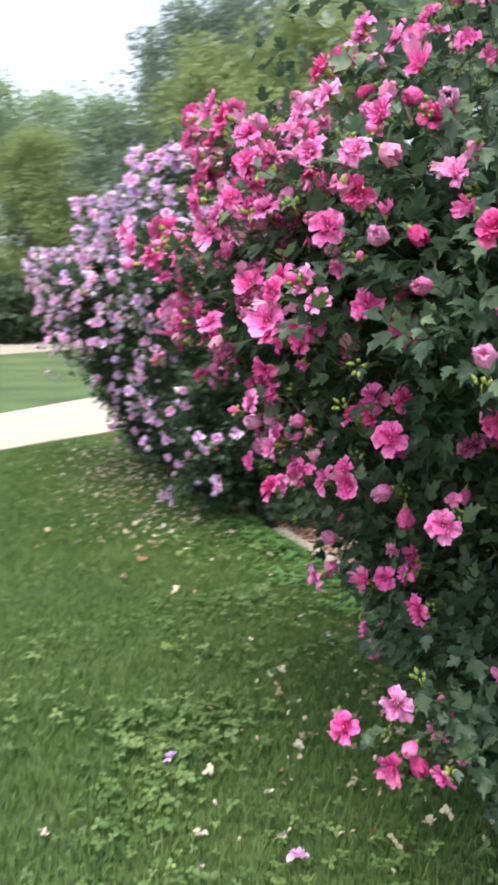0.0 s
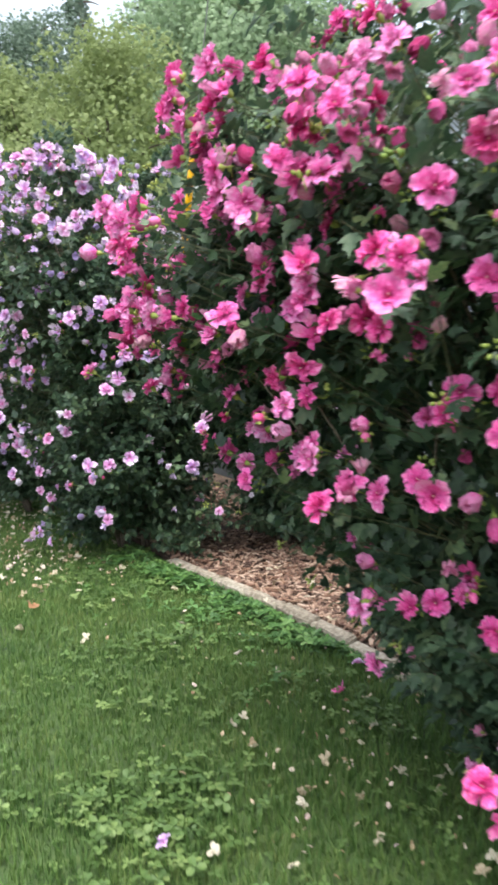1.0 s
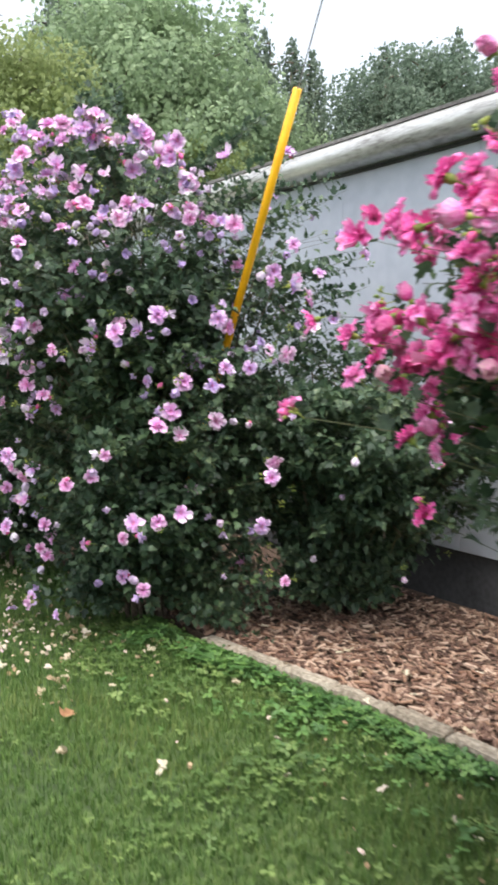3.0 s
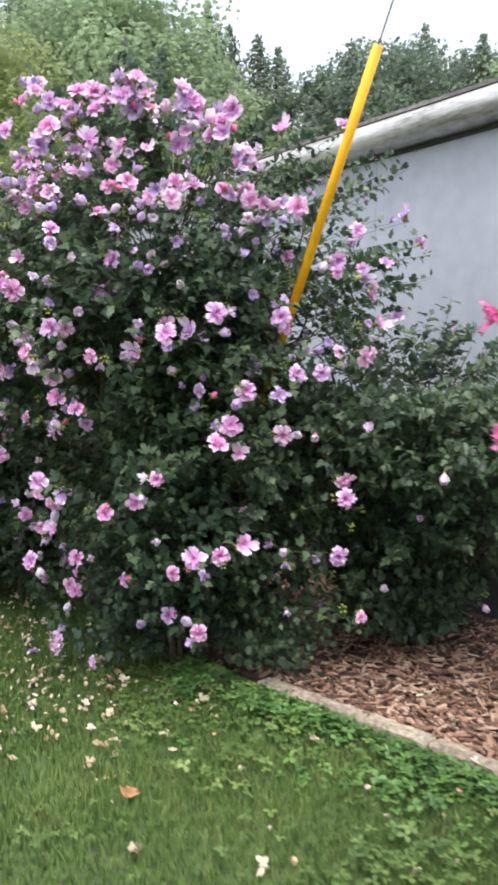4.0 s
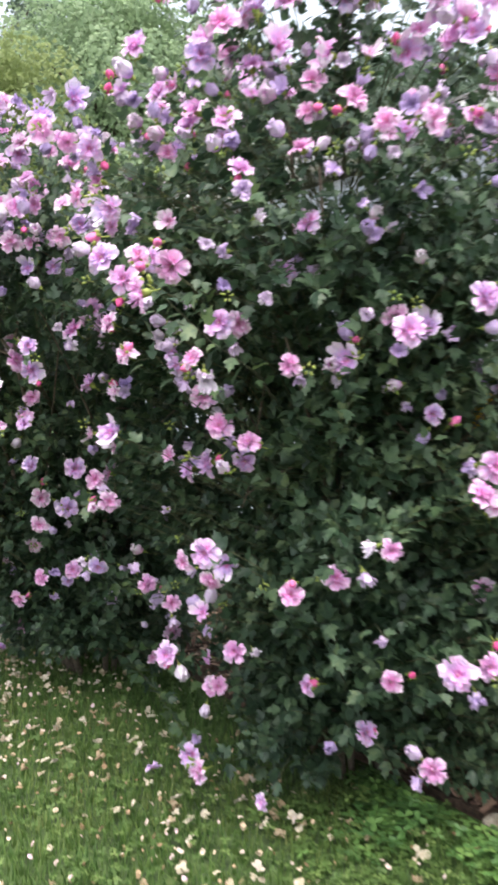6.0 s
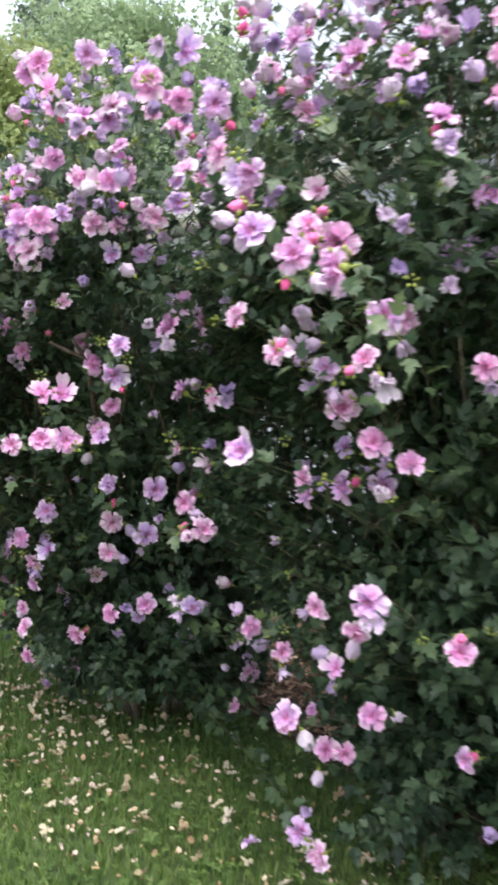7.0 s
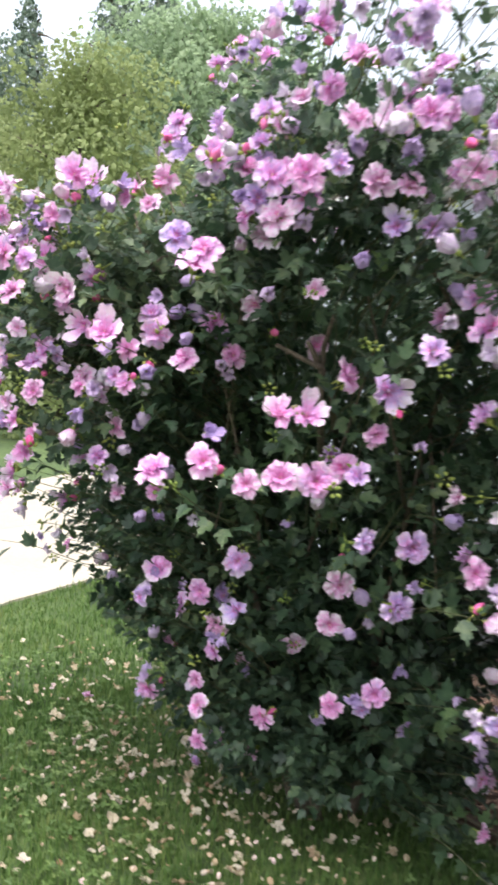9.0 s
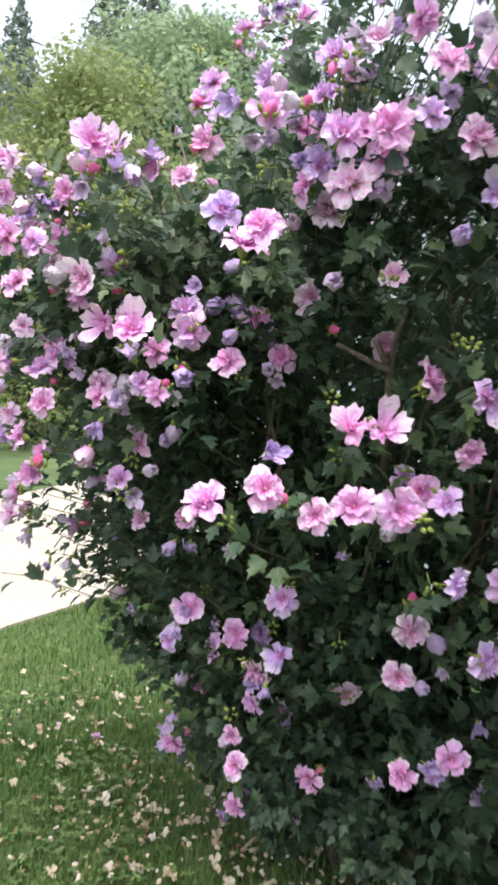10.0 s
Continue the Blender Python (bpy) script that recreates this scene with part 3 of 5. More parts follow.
PINK_B = [(0.19, 2.03, 2.02), (0.04, 2.04, 1.76), (0.56, 2.04, 0.49), (0.14, 2.05, 1.25), (0.17, 2.05, 1.49), (-0.04, 2.07, 1.79), (0.32, 2.09, 2.10), (0.20, 2.13, 1.08), (0.43, 2.15, 0.82), (0.13, 2.17, 2.00), (0.38, 2.20, 0.79), (0.05, 2.21, 1.37), (0.07, 2.21, 1.16), (0.33, 2.23, 0.77), (0.07, 2.23, 1.30), (0.01, 2.23, 1.28), (0.22, 2.25, 1.88), (-0.13, 2.27, 1.81), (-0.10, 2.34, 1.49), (-0.33, 2.42, 1.71), (-0.11, 2.44, 2.08), (-0.36, 2.49, 1.75), (-0.20, 2.53, 1.49), (-0.27, 2.57, 1.77), (0.01, 2.60, 1.05), (-0.24, 2.61, 1.50), (-0.17, 2.62, 2.05), (0.40, 2.62, 0.47), (-0.15, 2.63, 1.52), (-0.32, 2.73, 1.69)]
PINK_C = [(-0.03, 2.79, 1.37), (0.02, 2.80, 1.27), (-0.22, 2.81, 1.53), (-0.26, 2.91, 1.49), (-0.09, 2.92, 1.40), (-0.10, 2.94, 1.66), (-0.12, 3.01, 2.06), (0.06, 3.08, 1.06), (-0.24, 3.12, 1.74), (-0.09, 3.14, 1.27), (-0.18, 3.15, 1.28), (-0.22, 3.24, 1.45), (-0.36, 3.38, 1.33), (0.07, 3.44, 1.05), (-0.19, 3.62, 1.56)]
LILAC_A = [(-0.18, 4.92, 1.96), (0.33, 4.96, 1.50), (0.26, 5.02, 0.72), (0.07, 5.03, 1.43), (0.20, 5.06, 1.43), (-0.31, 5.08, 0.74), (0.33, 5.09, 0.93), (0.03, 5.10, 1.35), (0.43, 5.11, 0.43), (-0.40, 5.11, 2.04), (-0.20, 5.11, 0.74), (-0.21, 5.14, 1.65), (-0.20, 5.15, 1.16), (-0.08, 5.15, 1.36), (0.08, 5.15, 1.19), (0.43, 5.16, 1.82), (-0.08, 5.16, 0.77), (0.34, 5.19, 1.52), (0.39, 5.20, 0.99), (-0.38, 5.21, 1.57), (-1.05, 5.22, 1.63), (0.10, 5.22, 1.65), (-0.41, 5.22, 1.03), (-0.38, 5.22, 2.38), (0.55, 5.22, 1.64), (-0.43, 5.24, 2.07), (-0.06, 5.26, 1.11), (-0.51, 5.27, 2.12), (-0.29, 5.29, 1.75), (-0.25, 5.31, 1.58)]
LILAC_B = [(-0.11, 5.31, 2.14), (-0.20, 5.32, 0.38), (0.18, 5.32, 0.69), (-0.26, 5.33, 2.48), (-0.78, 5.33, 1.94), (-0.23, 5.35, 2.15), (-0.40, 5.35, 1.86), (-0.41, 5.36, 2.27), (-0.19, 5.36, 1.36), (0.16, 5.36, 2.41), (0.53, 5.37, 2.04), (0.05, 5.38, 1.45), (-0.14, 5.39, 2.36), (-0.27, 5.40, 1.44), (-1.04, 5.40, 1.68), (-0.28, 5.41, 0.61), (-1.00, 5.42, 1.74), (-0.45, 5.42, 2.43), (-0.46, 5.44, 1.49), (-0.85, 5.45, 1.50), (0.07, 5.45, 0.83), (-0.42, 5.48, 0.90), (0.04, 5.48, 2.36), (-0.75, 5.48, 2.10), (0.68, 5.49, 1.78), (-0.57, 5.49, 2.43), (-0.80, 5.50, 1.00), (-0.50, 5.51, 1.87), (-0.53, 5.54, 0.85), (-0.74, 5.55, 1.60)]
LILAC_C = [(-1.05, 5.56, 1.75), (-0.54, 5.56, 1.74), (-0.99, 5.56, 1.51), (0.57, 5.58, 2.54), (-0.91, 5.60, 1.76), (-0.70, 5.60, 1.20), (-0.23, 5.62, 0.37), (-0.76, 5.63, 2.31), (1.03, 5.63, 0.83), (-0.42, 5.64, 0.54), (-0.70, 5.65, 1.32), (-0.82, 5.66, 1.49), (0.98, 5.66, 2.19), (-0.66, 5.69, 0.92), (-0.83, 5.69, 1.88), (-0.71, 5.69, 0.88), (-0.54, 5.70, 0.18), (-0.98, 5.75, 1.30), (-0.48, 5.76, 2.31), (-0.96, 5.78, 1.87), (-0.59, 5.80, 0.62), (-0.75, 5.81, 0.91), (-0.79, 5.81, 1.23), (-0.96, 5.83, 1.61), (-1.09, 5.83, 1.93), (-0.68, 5.83, 0.74), (-0.78, 5.84, 2.10), (1.20, 5.85, 2.10), (-0.65, 5.85, 1.20), (-0.98, 5.87, 1.97)]
LILAC_D = [(-0.52, 5.87, 1.20), (-0.73, 5.91, 2.60), (-0.59, 5.93, 0.47), (-0.84, 5.93, 2.20), (-0.76, 5.94, 0.59), (-0.64, 5.96, 0.18), (-0.84, 5.97, 2.44), (-1.03, 6.05, 2.16), (-1.11, 6.05, 2.20), (-0.61, 6.14, 0.15), (-0.68, 6.14, 0.70), (-0.53, 6.14, 0.38), (-1.11, 6.15, 1.91), (-1.25, 6.17, 2.12), (-0.74, 6.23, 0.75), (-1.12, 6.29, 1.56), (-0.89, 6.31, 0.81), (-0.90, 6.36, 1.01), (-0.83, 6.38, 1.02), (-1.28, 6.43, 2.27), (-0.86, 6.47, 1.09), (-1.12, 6.48, 2.04), (-1.23, 6.51, 1.95), (-1.07, 6.54, 1.49), (-1.58, 6.56, 1.30), (-1.47, 6.59, 1.32), (-1.20, 6.60, 1.28), (-1.06, 6.60, 1.39), (-1.23, 6.61, 1.91), (-1.07, 6.61, 1.14)]
LILAC_E = [(-1.36, 6.62, 1.27), (-1.08, 6.63, 1.29), (-1.33, 6.64, 1.94), (-1.30, 6.65, 1.86), (-1.26, 6.66, 1.28), (-1.46, 6.67, 1.77), (-1.20, 6.68, 1.42), (-1.19, 6.68, 1.71), (-0.88, 6.70, 1.11), (-1.25, 6.71, 1.42), (-0.91, 6.71, 0.96), (-0.99, 6.71, 2.36), (-1.46, 6.76, 1.75), (-1.42, 6.77, 2.01), (-0.55, 6.79, 0.29), (-1.50, 6.87, 1.97), (-0.85, 6.89, 0.67), (-0.98, 6.89, 0.98), (-0.98, 6.89, 0.65), (-1.08, 6.90, 1.61), (-1.24, 6.92, 1.70), (-1.42, 6.93, 1.55), (-0.87, 6.93, 0.62), (-0.98, 6.93, 0.86), (-1.29, 6.93, 1.84), (-1.62, 6.95, 1.60), (-1.56, 6.96, 1.48), (-1.19, 7.02, 1.86), (-0.65, 7.03, 0.50), (-1.26, 7.03, 1.57)]
LILAC_F = [(-1.57, 7.05, 1.50), (-1.46, 7.06, 1.62), (-1.29, 7.11, 1.66), (-1.64, 7.16, 1.47), (-1.44, 7.18, 2.21), (-1.40, 7.20, 2.29), (-1.72, 7.20, 1.92), (-0.95, 7.23, 0.72), (-1.14, 7.23, 0.98), (-1.80, 7.25, 1.62), (-1.39, 7.28, 1.18), (-1.85, 7.30, 2.00), (-1.17, 7.33, 0.68), (-1.21, 7.36, 0.86), (-1.48, 7.38, 1.16), (-1.82, 7.40, 1.85), (-1.25, 7.42, 0.81), (-1.04, 7.43, 0.62), (-0.97, 7.46, 0.30), (-1.09, 7.47, 0.82), (-1.44, 7.49, 2.09), (-1.52, 7.49, 2.29), (-1.68, 7.50, 1.59), (-1.80, 7.50, 1.42), (-0.94, 7.51, 0.28), (-0.98, 7.57, 0.40), (-1.25, 7.57, 0.66), (-1.73, 7.58, 2.17), (-1.78, 7.60, 1.15), (-1.02, 7.65, 0.27)]
LILAC_G = [(-1.56, 7.69, 1.32), (-1.49, 7.70, 1.24), (-1.43, 7.74, 0.90), (-1.45, 7.83, 1.06), (-1.57, 7.96, 2.26), (-1.27, 7.97, 0.66), (-1.41, 8.26, 2.35), (-1.43, 8.61, 0.79)]
# the thickest clusters of blossom
PINK_D = [(-0.32, 2.76, 1.75), (-0.28, 2.79, 1.71), (-0.19, 2.61, 2.06), (-0.10, 2.47, 2.04), (-0.01, 2.14, 1.97), (0.07, 2.06, 1.90), (-0.12, 2.62, 1.80), (-0.03, 2.60, 1.71), (-0.22, 2.91, 1.50), (-0.13, 2.86, 1.49), (-0.01, 2.72, 1.48), (0.05, 2.44, 1.59), (0.04, 2.09, 1.76), (0.12, 1.85, 1.55), (-0.08, 2.48, 1.85), (-0.23, 3.30, 1.54), (-0.28, 3.07, 1.73), (-0.22, 3.03, 1.52), (-0.26, 2.87, 1.73), (-0.23, 2.95, 1.57), (-0.12, 3.17, 1.27), (-0.17, 2.94, 1.44), (-0.21, 2.99, 2.03), (-0.28, 2.87, 1.83)]
PINK_E = [(-0.16, 2.63, 2.06), (-0.09, 2.51, 2.04), (-0.19, 2.67, 1.98), (-0.08, 2.46, 1.84), (-0.28, 2.77, 1.73), (-0.01, 2.46, 1.69), (-0.17, 2.88, 1.50), (0.03, 2.75, 1.31), (0.05, 2.36, 1.56), (0.07, 2.24, 1.51), (0.05, 2.07, 1.92), (0.10, 2.05, 1.89)]
PINK_F = [(0.08, 2.09, 1.53), (0.12, 1.99, 1.47), (0.09, 2.23, 1.19), (0.12, 2.18, 1.05), (0.27, 2.28, 0.83), (0.06, 2.37, 1.28), (0.06, 2.73, 1.15), (0.05, 2.11, 1.77), (-0.02, 2.18, 1.72), (0.03, 2.52, 1.54)]
LILAC_H = [(-0.79, 5.78, 2.53), (-0.62, 5.58, 2.43), (-0.49, 5.42, 2.42), (-0.29, 5.31, 2.45), (-0.20, 5.31, 2.35), (-0.06, 5.30, 2.29), (-0.38, 5.34, 2.10), (0.12, 5.28, 2.07), (-1.06, 5.72, 1.95), (-0.76, 5.66, 2.13), (-0.88, 5.81, 2.31), (-0.66, 5.62, 2.32), (-0.54, 5.48, 2.20), (-0.73, 5.61, 2.49), (-0.57, 5.49, 2.48), (-0.41, 5.39, 2.45), (-0.20, 5.32, 2.38), (-0.05, 5.30, 2.30), (-0.62, 5.53, 2.23), (-0.36, 5.38, 2.13), (-0.02, 5.27, 2.12), (0.45, 5.31, 1.90), (0.64, 5.32, 1.86)]
LILAC_I = [(-1.76, 7.54, 2.01), (-1.67, 7.58, 2.00), (-1.82, 7.44, 1.88), (-1.55, 7.64, 2.11), (-1.47, 7.36, 2.24), (-1.43, 7.20, 2.22), (-1.40, 7.09, 2.25), (-1.33, 6.78, 2.12), (-1.31, 6.62, 2.10), (-1.37, 6.88, 2.05), (-1.30, 6.70, 1.95), (-1.14, 6.56, 2.12), (-1.14, 6.50, 1.97), (-1.21, 6.62, 1.90), (-1.63, 7.26, 1.75), (-1.58, 7.11, 1.61), (-1.67, 7.34, 1.47), (-1.59, 7.25, 1.48), (-1.80, 7.37, 1.76), (-1.76, 7.36, 1.55), (-1.85, 7.60, 2.10), (-1.90, 7.50, 1.95), (-1.75, 7.70, 2.20)]
LILAC_J = [(-1.32, 6.52, 2.33), (-1.23, 6.55, 2.19), (-1.18, 6.39, 2.24), (-1.10, 6.38, 2.13), (-1.03, 6.37, 1.99), (-1.06, 6.20, 2.27), (-1.00, 6.15, 2.24), (-0.92, 6.13, 2.14), (-1.04, 6.33, 2.08), (-1.31, 6.95, 2.14), (-1.28, 6.85, 1.95), (-1.36, 6.98, 2.35), (-1.23, 6.35, 2.33), (-1.06, 6.52, 1.91), (-1.30, 6.66, 2.29), (-1.19, 6.60, 2.07), (-1.00, 6.23, 2.17), (-1.37, 7.11, 2.27)]

PINK_G = [(-0.24, 3.3, 1.73), (-0.15, 3.3, 1.76), (-0.2, 3.27, 1.51), (-0.11, 3.3, 1.56), (-0.07, 3.34, 1.45), (0.02, 3.3, 1.51), (0.08, 3.36, 1.43), (0.13, 3.3, 1.57), (-0.15, 3.25, 1.41), (-0.07, 3.3, 1.72), (0.01, 3.26, 1.71), (0.1, 3.3, 1.79), (0.0, 3.33, 1.34), (0.12, 3.35, 1.29), (-0.25, 3.28, 1.41), (0.09, 3.25, 1.98), (0.03, 3.28, 1.87), (0.06, 3.2, 2.1)]
LILAC_K = [(-1.83, 7.25, 1.99), (-1.77, 7.24, 1.97), (-1.81, 7.18, 1.88), (-1.7, 7.12, 1.95), (-1.69, 7.08, 2.0), (-1.63, 7.13, 2.0), (-1.54, 7.12, 1.98), (-1.5, 7.03, 1.94), (-1.85, 7.09, 1.79), (-1.73, 7.27, 1.82), (-1.82, 7.21, 1.71), (-1.69, 7.11, 1.72), (-1.62, 7.14, 1.76), (-1.81, 7.43, 1.55), (-1.71, 7.4, 1.59), (-1.67, 7.38, 1.56), (-1.79, 7.31, 1.37), (-1.74, 7.32, 1.33), (-1.76, 7.36, 1.28), (-1.65, 7.22, 1.35), (-1.51, 7.29, 1.36), (-1.57, 7.25, 1.28), (-1.85, 7.26, 1.92), (-1.8, 7.09, 1.78)]


shrub("vase-shaped shrub covered in double deep-pink blossoms over mulch", (1.05, 2.4), (0.75, 2.4), (0.95, 1.25), 2.32, PINK_A + PINK_B + PINK_C + PINK_G, "pink", 105, 2150, 20000, 3, voids=[(0.14, 2.20, 1.41), (0.23, 2.05, 1.38), (0.27, 1.92, 1.43), (0.11, 2.31, 1.30), (0.22, 2.15, 1.17), (0.26, 1.90, 1.15), (0.25, 2.08, 1.40), (-0.12, 2.66, 1.22), (-0.02, 2.69, 1.09)], clusters=PINK_D + PINK_E + PINK_F, crowd=3, tuck=0.13, ceiling=lambda p: p[2] > 1.8 and p[0] < 0.255 * p[1] - 0.896, mates=0.5, closed=80, buds=130, sprays=[(0.1, 3.27, 1.21), (0.23, 3.4, 1.05), (0.1, 3.3, 1.35), (0.22, 3.54, 1.08), (0.02, 3.15, 1.33), (0.2, 3.3, 1.5), (0.35, 3.4, 1.25)],
      bloom=(0.064, 0.092), leaf_size=(0.038, 0.07), hollows=[(0.5, 2.32, 1.36), (0.62, 2.1, 0.95)])
LILAC_ALL = LILAC_A + LILAC_B + LILAC_C + LILAC_D + LILAC_E + LILAC_F + LILAC_G + LILAC_K
SOUTH = [s for s in LILAC_ALL if s[1] < 6.05 and (s[0] < 0.75 or s[2] > 1.5)]
NORTH = [s for s in LILAC_ALL if s[1] >= 6.05] + [(-1.97, 7.5, 1.9), (-2.0, 7.8, 1.5), (-1.95, 7.7, 1.2), (-1.93, 7.35, 1.72), (-1.98, 7.7, 2.05), (-1.9, 7.9, 0.95)]
EAST = [s for s in LILAC_ALL if s[1] < 6.05 and s[0] >= 0.75 and s[2] <= 1.5]
shrub("tall shrub with lilac-pink double blossoms and dark leaves beside the shed", (0.05, 6.15), (-0.06, 6.12), (1.0, 1.0), 2.53, SOUTH, "lilac", 75, 2050, 22000, 5, aim=3.8, closed=150, voids=[(-0.92, 5.79, 1.41), (-0.87, 5.77, 1.14), (-0.73, 5.68, 1.34), (-1.03, 5.83, 0.96), (-0.76, 5.70, 1.61), (-0.71, 5.68, 1.45), (-0.75, 5.83, 1.52), (-0.65, 5.49, 1.55), (-0.33, 5.25, 0.84), (-0.87, 5.96, 1.52), (-0.74, 5.88, 1.45), (-0.83, 5.94, 1.32), (-0.66, 5.83, 1.37), (-1.04, 6.04, 1.44)], clusters=LILAC_H, bloom=(0.058, 0.096), leaf_size=(0.03, 0.064), buds=140,
      hollows=[(0.3, 5.82, 1.58), (0.25, 5.75, 1.75), (0.22, 5.72, 1.95), (0.2, 5.7, 2.15), (-0.5, 5.95, 0.95), (-0.5, 5.95, 1.2), (-0.5, 5.95, 1.42)],
      sprays=[(0.45, 5.45, 2.3), (0.6, 5.4, 2.15), (0.75, 5.5, 2.3), (0.9, 5.6, 2.45), (0.7, 5.35, 1.95), (0.85, 5.5, 1.85), (0.6, 5.3, 1.75), (1.0, 5.65, 2.05), (0.62, 5.42, 1.6), (0.3, 5.5, 2.4), (0.8, 5.45, 1.65),
              (0.47, 5.5, 2.3), (0.96, 5.6, 1.87), (1.07, 5.65, 1.87), (0.9, 5.55, 1.72), (0.66, 5.5, 1.71), (0.51, 5.45, 2.01), (0.37, 5.4, 2.05), (0.83, 5.55, 1.99), (0.64, 5.5, 2.24), (1.1, 5.65, 2.01), (0.3, 5.5, 0.35), (0.4, 5.55, 0.7), (0.42, 5.45, 0.5), (0.36, 5.45, 0.3), (0.45, 5.5, 0.42), (0.3, 5.5, 0.2), (0.22, 5.45, 0.16), (0.3, 5.4, 0.14), (0.38, 5.42, 0.2), (0.36, 5.5, 0.12), (0.44, 5.45, 0.26), (0.5, 5.5, 0.2), (0.15, 5.5, 0.22), (0.3, 5.6, 0.35), (0.4, 5.6, 0.2), (0.45, 5.5, 0.7), (0.55, 5.6, 0.35), (0.47, 5.5, 0.5), (0.38, 5.5, 0.62), (0.52, 5.5, 0.68), (0.62, 5.5, 0.44), (0.34, 5.5, 0.46), (0.5, 5.6, 0.58), (-0.48, 5.4, 2.58), (-0.46, 5.42, 2.66), (0.3, 5.2, 2.58), (-0.75, 5.6, 2.5), (0.25, 5.42, 1.4), (0.2, 5.38, 1.3), (0.3, 5.4, 1.36), (0.34, 5.42, 1.45)])
north_shrub = shrub("broad shrub with lilac-pink double blossoms spreading over the lawn", (-0.6, 7.6), (-0.83, 7.65), (1.22, 1.08), 2.62, NORTH, "lilac", 75, 2250, 24000, 7, aim=3.7, closed=180, sprays=[(-0.3, 7.0, 0.32), (-0.2, 7.1, 0.38), (-0.38, 6.95, 0.28), (-0.15, 7.2, 0.42), (-0.42, 7.05, 0.38)], voids=[(-0.74, 7.10, 1.65), (-0.66, 6.86, 1.41), (-0.83, 7.13, 1.14), (-1.22, 7.11, 1.47), (-1.12, 6.95, 1.37), (-1.01, 6.83, 1.43), (-1.35, 7.18, 1.08), (-1.10, 6.91, 1.10), (-0.98, 6.79, 1.20), (-0.97, 6.53, 1.61), (-1.16, 6.81, 1.5), (-1.06, 6.74, 1.57), (-1.0, 6.7, 1.41), (-1.2, 6.83, 1.15), (-1.1, 6.77, 1.14), (-0.99, 6.69, 1.1), (-1.5, 6.95, 1.32), (-1.39, 6.91, 1.41), (-1.24, 6.85, 1.14)], crowd=2, ceiling=lambda p: p[2] > 2.06 + max(0.0, 1.6 * (p[0] + 1.5)), clusters=LILAC_I + LILAC_J, bloom=(0.058, 0.096), leaf_size=(0.03, 0.064), buds=150,
      hollows=[(-1.12, 7.28, 1.38), (-1.1, 7.28, 1.12), (-0.95, 7.22, 1.0), (-0.9, 7.22, 0.78)])
# bare forked boughs in its hollow
for line in ([(-1.2, 6.88, 1.6), (-1.14, 6.86, 1.57), (-1.09, 6.85, 1.55), (-1.0, 6.95, 1.48), (-0.85, 7.2, 1.3)], [(-1.07, 6.82, 1.68), (-1.08, 6.85, 1.6), (-1.07, 6.88, 1.52), (-1.0, 7.0, 1.3)], [(-1.13, 6.84, 1.61), (-1.1, 6.85, 1.57), (-1.05, 6.9, 1.53)]):
    v, f = tube([np.array(q) - np.array([-0.6, 7.6, 0.0]) for q in line], np.linspace(0.005, 0.011, len(line)), 7)
    mesh_object("branch", v, f, BARK, north_shrub, smooth=True)
shrub("low leafy green shrub with a few lilac blossoms by the wall", (1.12, 5.85), (1.1, 5.66), (0.9, 0.9), 1.66, EAST, "lilac", 8, 1500, 13500, 9, aim=4.1,
      sprays=[(0.5, 5.5, 0.75), (0.7, 5.2, 0.9), (0.9, 5.05, 0.85), (0.55, 5.4, 0.5), (0.5, 5.45, 0.35), (0.65, 5.35, 0.45), (0.6, 5.5, 0.6), (0.56, 5.52, 0.3), (0.7, 5.4, 0.3), (0.75, 5.4, 1.6), (0.95, 5.4, 1.64), (1.15, 5.4, 1.62), (0.6, 5.45, 1.55), (1.3, 5.35, 1.58), (0.85, 5.35, 1.5), (1.05, 5.3, 1.52)], low=0.42,
      leaf_size=(0.03, 0.064), buds=30, lone_leaves=120, shoots=12, closed=12)

# ---- ground ----
def sheet(name, outline, z, mat, label, category, thick=0.0, cuts=0):
    bm = bmesh.new()
    vs = [bm.verts.new((x, y, z)) for x, y in outline]
    bm.faces.new(vs)
    if thick:
        ext = bmesh.ops.extrude_face_region(bm, geom=bm.faces[:])
        for q in ext["geom"]:
            if isinstance(q, bmesh.types.BMVert):
                q.co.z -= thick
    bmesh.ops.recalc_face_normals(bm, faces=bm.faces[:])
    me = bpy.data.meshes.new(name)
    bm.to_mesh(me)
    bm.free()
    me.materials.append(mat)
    return tagged(new(name, me), label, category, kind="structure")


sheet("ground", [(-900, -900), (900, -900), (900, 900), (-900, 900)], 0.0, GROUND, "green mown lawn with clover and dry patches", "lawn")

# the bed's edge: from the lawn's south side, past both shrubs
EDGE_LINE = [(1.12, 1.2), (1.1, 2.2), (1.02, 3.0), (0.86, 3.65), (0.67, 4.3), (0.47, 4.85), (0.32, 5.25), (0.17, 5.64), (0.06, 6.1), (-0.14, 6.7), (-0.26, 7.4), (-0.2, 8.3)]


def wall_x(y):
    return 1.83 - 0.226 * (y - 6.0)


bed = [(x + 0.03, y) for x, y in EDGE_LINE] + [(wall_x(9.0), 9.0), (wall_x(1.2), 1.2)]
sheet("mulch_bed", bed, 0.03, SOIL, "brown wood-chip mulch bed along the shed", "mulch", thick=0.06)


